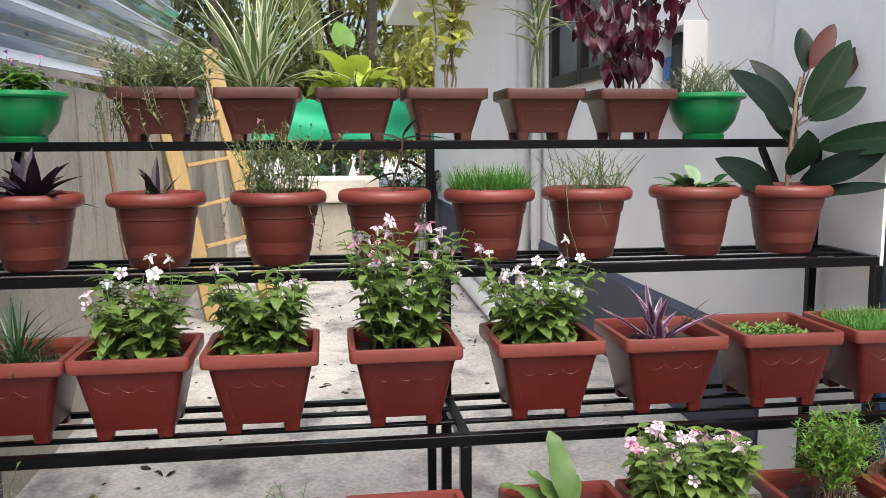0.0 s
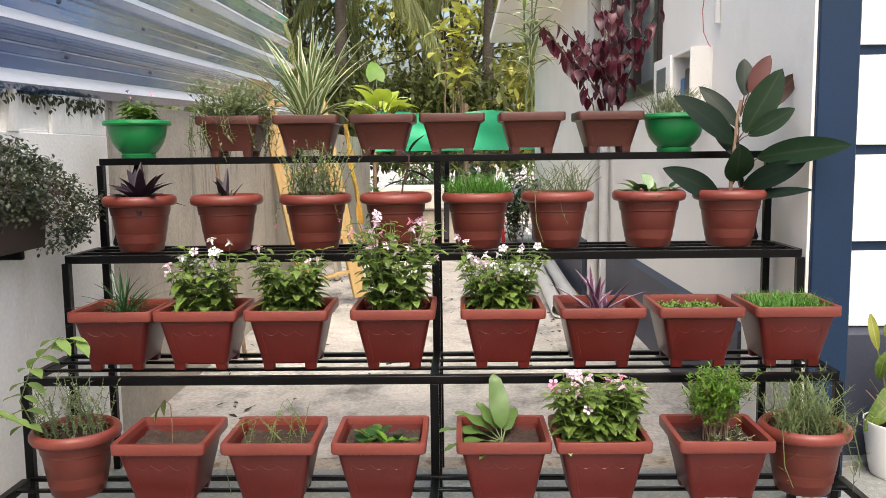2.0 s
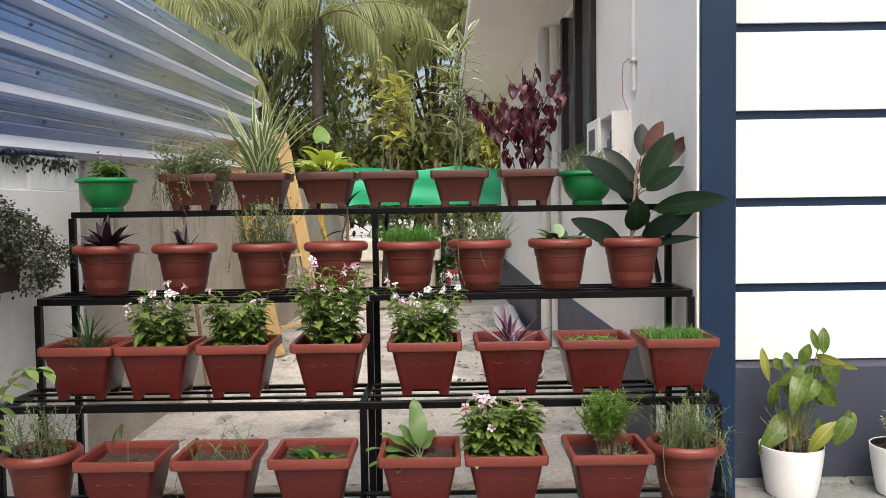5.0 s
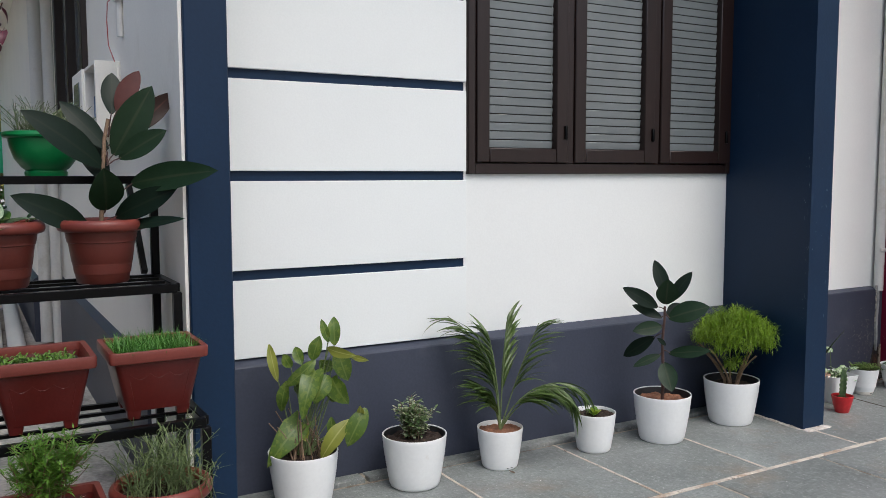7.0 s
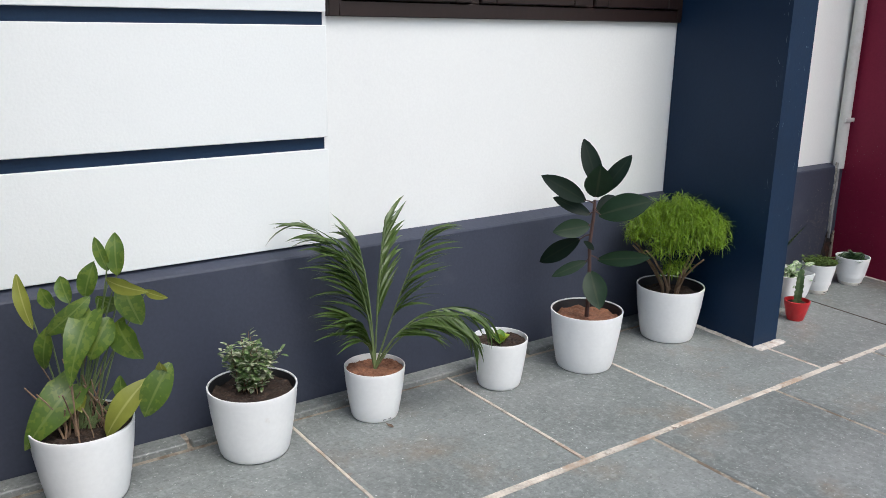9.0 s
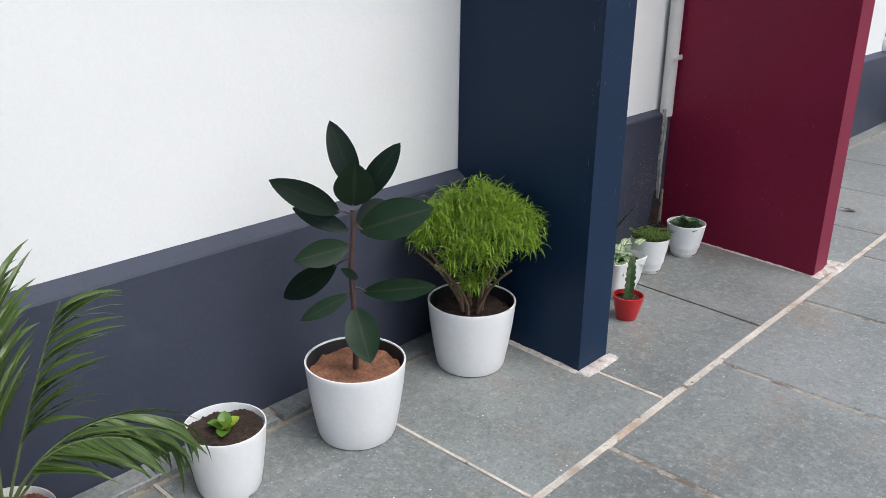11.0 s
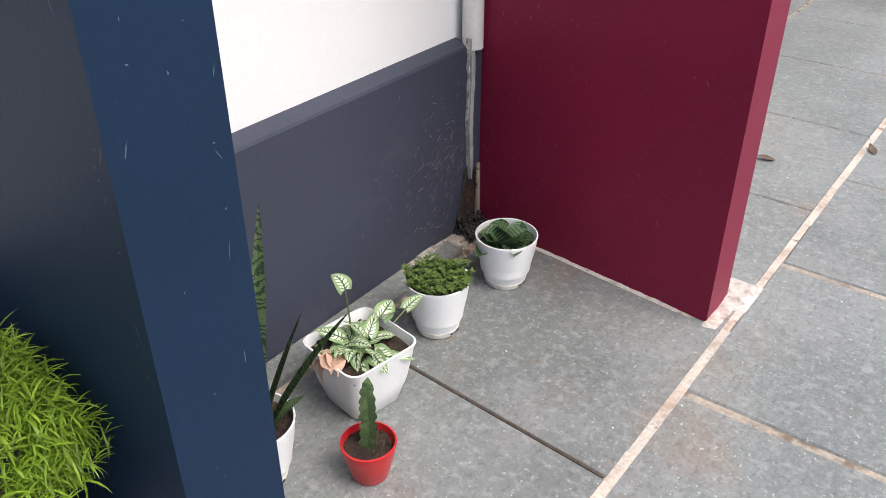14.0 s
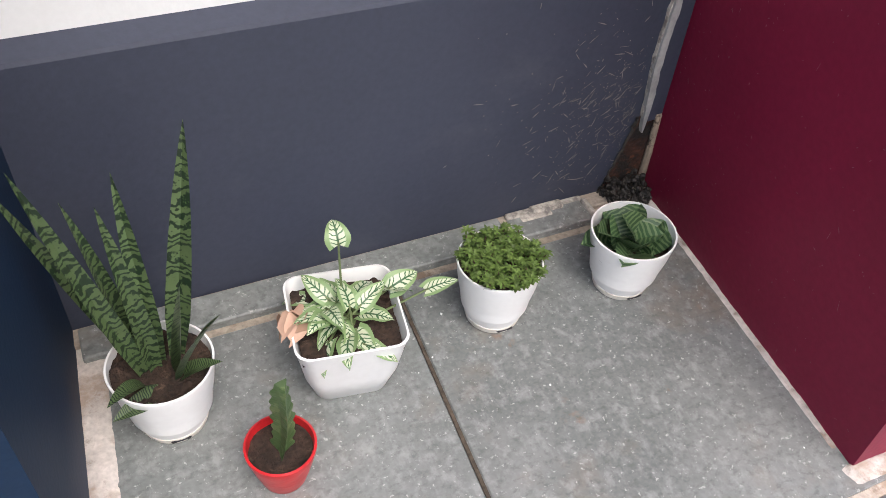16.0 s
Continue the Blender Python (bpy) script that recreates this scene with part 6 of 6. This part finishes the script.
M_PALEMORTAR = stains(stains(mat("pale_mortar", (0.56, 0.50, 0.43), 0.9, 0.2, 9, 0.15, 120, 0.6), (0.10, 0.07, 0.05), 16, 0.58, 0.66, 0.85), (0.34, 0.22, 0.14), 7, 0.5, 0.62, 0.7)
for x in JOINTS[0][:6]:
    for q in range(3):
        y0 = 2.109 + 0.216 * q
        part("joint_mortar", Geo().box(x - U(0.004, 0.007), x + U(0.004, 0.007), y0, y0 + 0.22, -0.01, U(-0.0002, 0.0012), 0.001), M_PALEMORTAR, skirt)
bx = -0.8
while bx < 10:
    ln = U(0.25, 0.7)
    part("joint_mortar", Geo().box(bx, bx + ln, 2.097 - U(0.009, 0.013), 2.097 + U(0.008, 0.012), -0.01, U(-0.0005, 0.0012), 0.001), M_PALEMORTAR, skirt)
    bx += ln
# ---- drain pipe boxed into the corner, with the broken foot ----
dp = thing("corner_drain_pipe", pose(5.728, 2.848, 0), "white drain pipe in the corner with clamp", "pipe")
part("pipe", Geo().tube([(0.0, -0.012, 0.50), (0.0, -0.012, 3.0)], 0.026, seg=18), M_PVC, dp)
part("clamp", Geo().box(-0.04, 0.045, -0.046, -0.036, 0.725, 0.745, 0.003), M_PVC, dp)
part("clamp_lug", Geo().box(0.028, 0.032, -0.075, -0.03, 0.72, 0.745, 0.002), M_PVC, dp)
part("screw", Geo().lathe([(0.004, 0), (0.004, 0.002), (0, 0.003)], 8, pose(0.030, -0.066, 0.733, 0, -90, 0)), M_FRAME, dp)
box2 = setting("pipe_boxing", Geo().box(5.7135, 5.757, 2.826, 2.87, 0.17, DADO_Z - 0.01, 0.004), M_DADO, "slate grey painted casing over the drain pipe", "casing")
M_FILLER = mat("grey_filler", (0.34, 0.34, 0.33), 0.8, 0.2, 20, 0.1, 90, 0.4)
M_CHALK = stains(mat("broken_cream_plaster", (0.44, 0.41, 0.36), 0.9, 0.25, 30, 0.2, 120, 0.8), (0.16, 0.15, 0.14), 40, 0.5, 0.6, 0.8)


def ragged(name, material, half, jag, y, z0, z1, thick, n=30):
    """A torn strip of filler running up the corner."""
    v = []
    for i in range(n + 1):
        tt = i / n
        z = z0 + (z1 - z0) * tt
        w = half * min(1, 0.12 + tt * 5)
        cx = 5.7115 + 0.003 * math.sin(9 * tt + 1)
        for x in (cx - w - abs(jag * noise.noise(Vector((tt * 23, 1, half)))), cx + w + abs(jag * noise.noise(Vector((tt * 19, 7, half))))):
            v += [(x, y, z), (x, y + thick, z)]
    f = []
    for i in range(n):
        a, b = 4 * i, 4 * i + 4
        f += [(a, a + 2, b + 2, b), (a, b, b + 1, a + 1), (a + 2, a + 3, b + 3, b + 2)]
    return part(name, Geo().add(v, f), material, box2, smooth=False)


ragged("torn_plaster", M_CHALK, 0.0075, 0.011, 2.8275, 0.175, 0.53, 0.01)
ragged("cracked_filler", M_FILLER, 0.0068, 0.005, 2.8225, 0.15, 0.53, 0.01)
M_RUST = stains(stains(mat("rusty_plaster", (0.050, 0.020, 0.011), 0.95, 0.5, 40, 0.4, 120, 1.0), (0.012, 0.010, 0.009), 25, 0.45, 0.56), (0.13, 0.045, 0.018), 45, 0.6, 0.68, 0.8)
edge = []
for i in range(19):
    tt = i / 18
    edge.append((5.702 - 0.055 * (1 - tt) ** 1.3 - 0.008 * noise.noise(Vector((tt * 14, 2, 0))), 0.185 * tt))
v = [(x, 2.8325, z) for x, z in edge] + [(5.756, 2.8325, z) for x, z in edge]
part("broken_plaster", Geo().add(v, [(i, 19 + i, 20 + i, i + 1) for i in range(18)]), M_RUST, box2, smooth=False)
part("plaster_crust", Geo().tube([(x - 0.002, 2.831, z) for x, z in edge], 0.0022, 0.003, 5), M_DEBRIS, box2)
part("exposed_pipe", Geo().tube([(5.747, 2.826, 0.0), (5.748, 2.826, 0.09), (5.746, 2.826, 0.185)], 0.0085, 0.0065, 8), stains(mat("stained_pipe", (0.33, 0.27, 0.20), 0.7, 0.3, 30), (0.06, 0.04, 0.03), 30, 0.5, 0.6), box2)
hole = Geo()
for k in range(230):
    x, y, z0 = U(5.65, 5.745), U(2.775, 2.832), U(0.0, 0.045)
    s0 = U(0.002, 0.0085)
    hole.box(-s0, s0, -s0 * 0.8, s0 * 0.8, -s0 * 0.6, s0 * 0.6, s0 * 0.3, pose(x, y, z0 * (y - 2.76) / 0.07 + 0.003, U(0, 90), U(0, 90), U(0, 90)))
tagged(new("rubble", hole.mesh("rubble", stains(mat("wet_rubble", (0.022, 0.019, 0.016), 0.6, 0.4, 40, 0.4, 120, 0.6), (0.30, 0.28, 0.25), 90, 0.64, 0.68, 0.8), False)), "dark broken rubble at the foot of the drain pipe", "rubble", "", "stuff")
for k, (x0, x1, y0, y1) in enumerate(((5.435, 5.50, 2.815, 2.835), (5.49, 5.56, 2.812, 2.836), (5.55, 5.605, 2.818, 2.834), (5.598, 5.612, 2.77, 2.82), (5.46, 5.53, 2.80, 2.825))):
    part("mortar_bead", Geo().box(x0, x1, y0, y1, 0.006, 0.017 + 0.003 * (k % 2), 0.004), M_CHALK, skirt)

# scratches and flecks of paint on the walls of the recess
M_SCUFF = mat("scraped_paint", (0.21, 0.195, 0.175), 0.8, 0.3, 60)
sc1 = Geo()
for k in range(520):
    x = 5.69 - abs(random.gauss(0, 0.12))
    z = random.gauss(0.20, 0.10)
    if z > 0.49 or z < 0.03 or x < 4.7:
        continue
    big = U(0, 1) < 0.35
    L, a = (U(0.007, 0.026), random.choice((U(15, 65), U(0, 180)))) if big else (U(0.0015, 0.004), U(0, 180))
    sc1.leaf(pose(x, DADO_Y - U(0.0004, 0.0014), z) @ Euler((radians(90), 0, 0)).to_matrix().to_4x4() @ Euler((0, 0, radians(a - 90))).to_matrix().to_4x4(), L, U(0.0008, 0.0026), "lance", 0.0, 0.0, 4)
tagged(new("wall_scratches", sc1.mesh("wall_scratches", M_SCUFF)), "pale scratches on the slate grey wall", "scratches", "", "stuff")
sc2 = Geo()
for k in range(260):
    near = U(0, 1) < 0.6
    y = 2.86 - abs(random.gauss(0, 0.14)) if near else U(2.13, 2.85)
    z = U(0.02, 0.62)
    x = 5.692 + 0.0933 * (y - 2.143) - U(0.0005, 0.0014)
    L, a = (U(0.006, 0.02), U(50, 120)) if U(0, 1) < 0.08 else (U(0.0015, 0.0055), U(0, 180))
    turn = Matrix.Translation((x, y, z)) @ Matrix(((0.0954, 0, -0.9954, 0), (0.9954, 0, 0.0954, 0), (0, 1, 0, 0), (0, 0, 0, 1)))
    sc2.leaf(turn @ Euler((0, 0, radians(a - 90))).to_matrix().to_4x4(), L, U(0.0006, 0.0014), "lance", 0.0, 0.0, 3)
tagged(new("wall_flecks", sc2.mesh("wall_flecks", mat("pale_fleck", (0.26, 0.14, 0.15), 0.8, 0.3, 60))), "pale flecks and scratches on the maroon wall", "flecks", "", "stuff")

sc3 = Geo()
for k in range(46):
    L, a = (U(0.008, 0.03), U(40, 120)) if U(0, 1) < 0.3 else (U(0.002, 0.005), U(0, 180))
    spin = Euler((0, 0, radians(a - 90))).to_matrix().to_4x4()
    if k % 2:
        m = pose(U(4.48, 4.60), 2.3615 - U(0.0002, 0.001), U(0.25, 1.2)) @ Euler((radians(90), 0, 0)).to_matrix().to_4x4()
    else:
        m = Matrix.Translation((4.4655 - U(0.0002, 0.001), U(2.37, 2.39), U(0.45, 1.3))) @ Matrix(((0, 0, -1, 0), (1, 0, 0, 0), (0, 1, 0, 0), (0, 0, 0, 1)))
    sc3.leaf(m @ spin, L, U(0.0008, 0.002), "lance", 0.0, 0.0, 4)
tagged(new("pillar_scratches", sc3.mesh("pillar_scratches", mat("rubbed_navy", (0.12, 0.16, 0.2), 0.8, 0.3, 60))), "pale scratches on the navy pillar", "scratches", "", "stuff")

# ---- granite steps beyond the maroon wall ----
steps = thing("granite_steps", pose(8.935, 2.0, 0), "black granite entrance steps with brown treads", "steps", kind="structure")
for k, (y0, z1) in enumerate(((0.12, 0.165), (0.46, 0.33), (0.80, 0.495))):
    part("riser", Geo().box(0, 1.8, y0, 0.875, 0.165 * k, z1 - 0.02, 0.003), M_GRANITE, steps)
    part("tread", Geo().box(-0.008, 1.81, y0 - 0.012, 0.87, z1 - 0.0195, z1, 0.004), M_GRANITE_TOP, steps)
bottle = thing("bottle", pose(8.62, 2.86, DADO_Z + 0.004), "small white bottle with blue cap on the ledge", "bottle")
part("body", Geo().lathe([(0, 0), (0.022, 0), (0.024, 0.004), (0.024, 0.075), (0.012, 0.09), (0.012, 0.095), (0, 0.095)], 20), M_WHITEPOT, bottle)
part("cap", Geo().lathe([(0.014, 0.092), (0.014, 0.115), (0, 0.116)], 16), mat("blue_cap", (0.03, 0.08, 0.35), 0.35), bottle)

# dead leaves and specks on the paving
M_DEADLEAF = mat("dry_brown_leaf", (0.11, 0.075, 0.05), 0.8, 0.3, 40, 0.2, 120, 0.3)
for x, y, a, L in ((6.63, 2.30, 30, 0.07), (6.86, 2.06, -60, 0.06), (6.30, 1.78, 70, 0.05), (6.05, 1.62, 10, 0.05), (5.42, 1.50, 40, 0.022), (7.2, 1.9, 80, 0.05), (3.0, 2.55, 20, 0.03)):
    t = thing("dead_leaf", pose(x, y, 0.002), "curled dry brown leaf on the paving", "leaf", "dead leaves on the paving")
    part("blade", Geo().leaf(leafy(a, 4), L, L * 0.45, "lance", -0.25, 0.25, 6, 0.04), M_DEADLEAF, t)
sp = Geo()
for k in range(260):
    x, y = U(2.0, 7.5), U(0.9, 2.74)
    s0 = U(0.001, 0.0035)
    sp.leaf(leafy(U(0, 360), 0, x, y, 0.0022), s0 * 2, s0 * 1.5, "oval", 0, 0, 2)
tagged(new("paint_specks", sp.mesh("paint_specks", M_WHITE)), "pale paint specks on the slabs", "specks", "", "stuff")
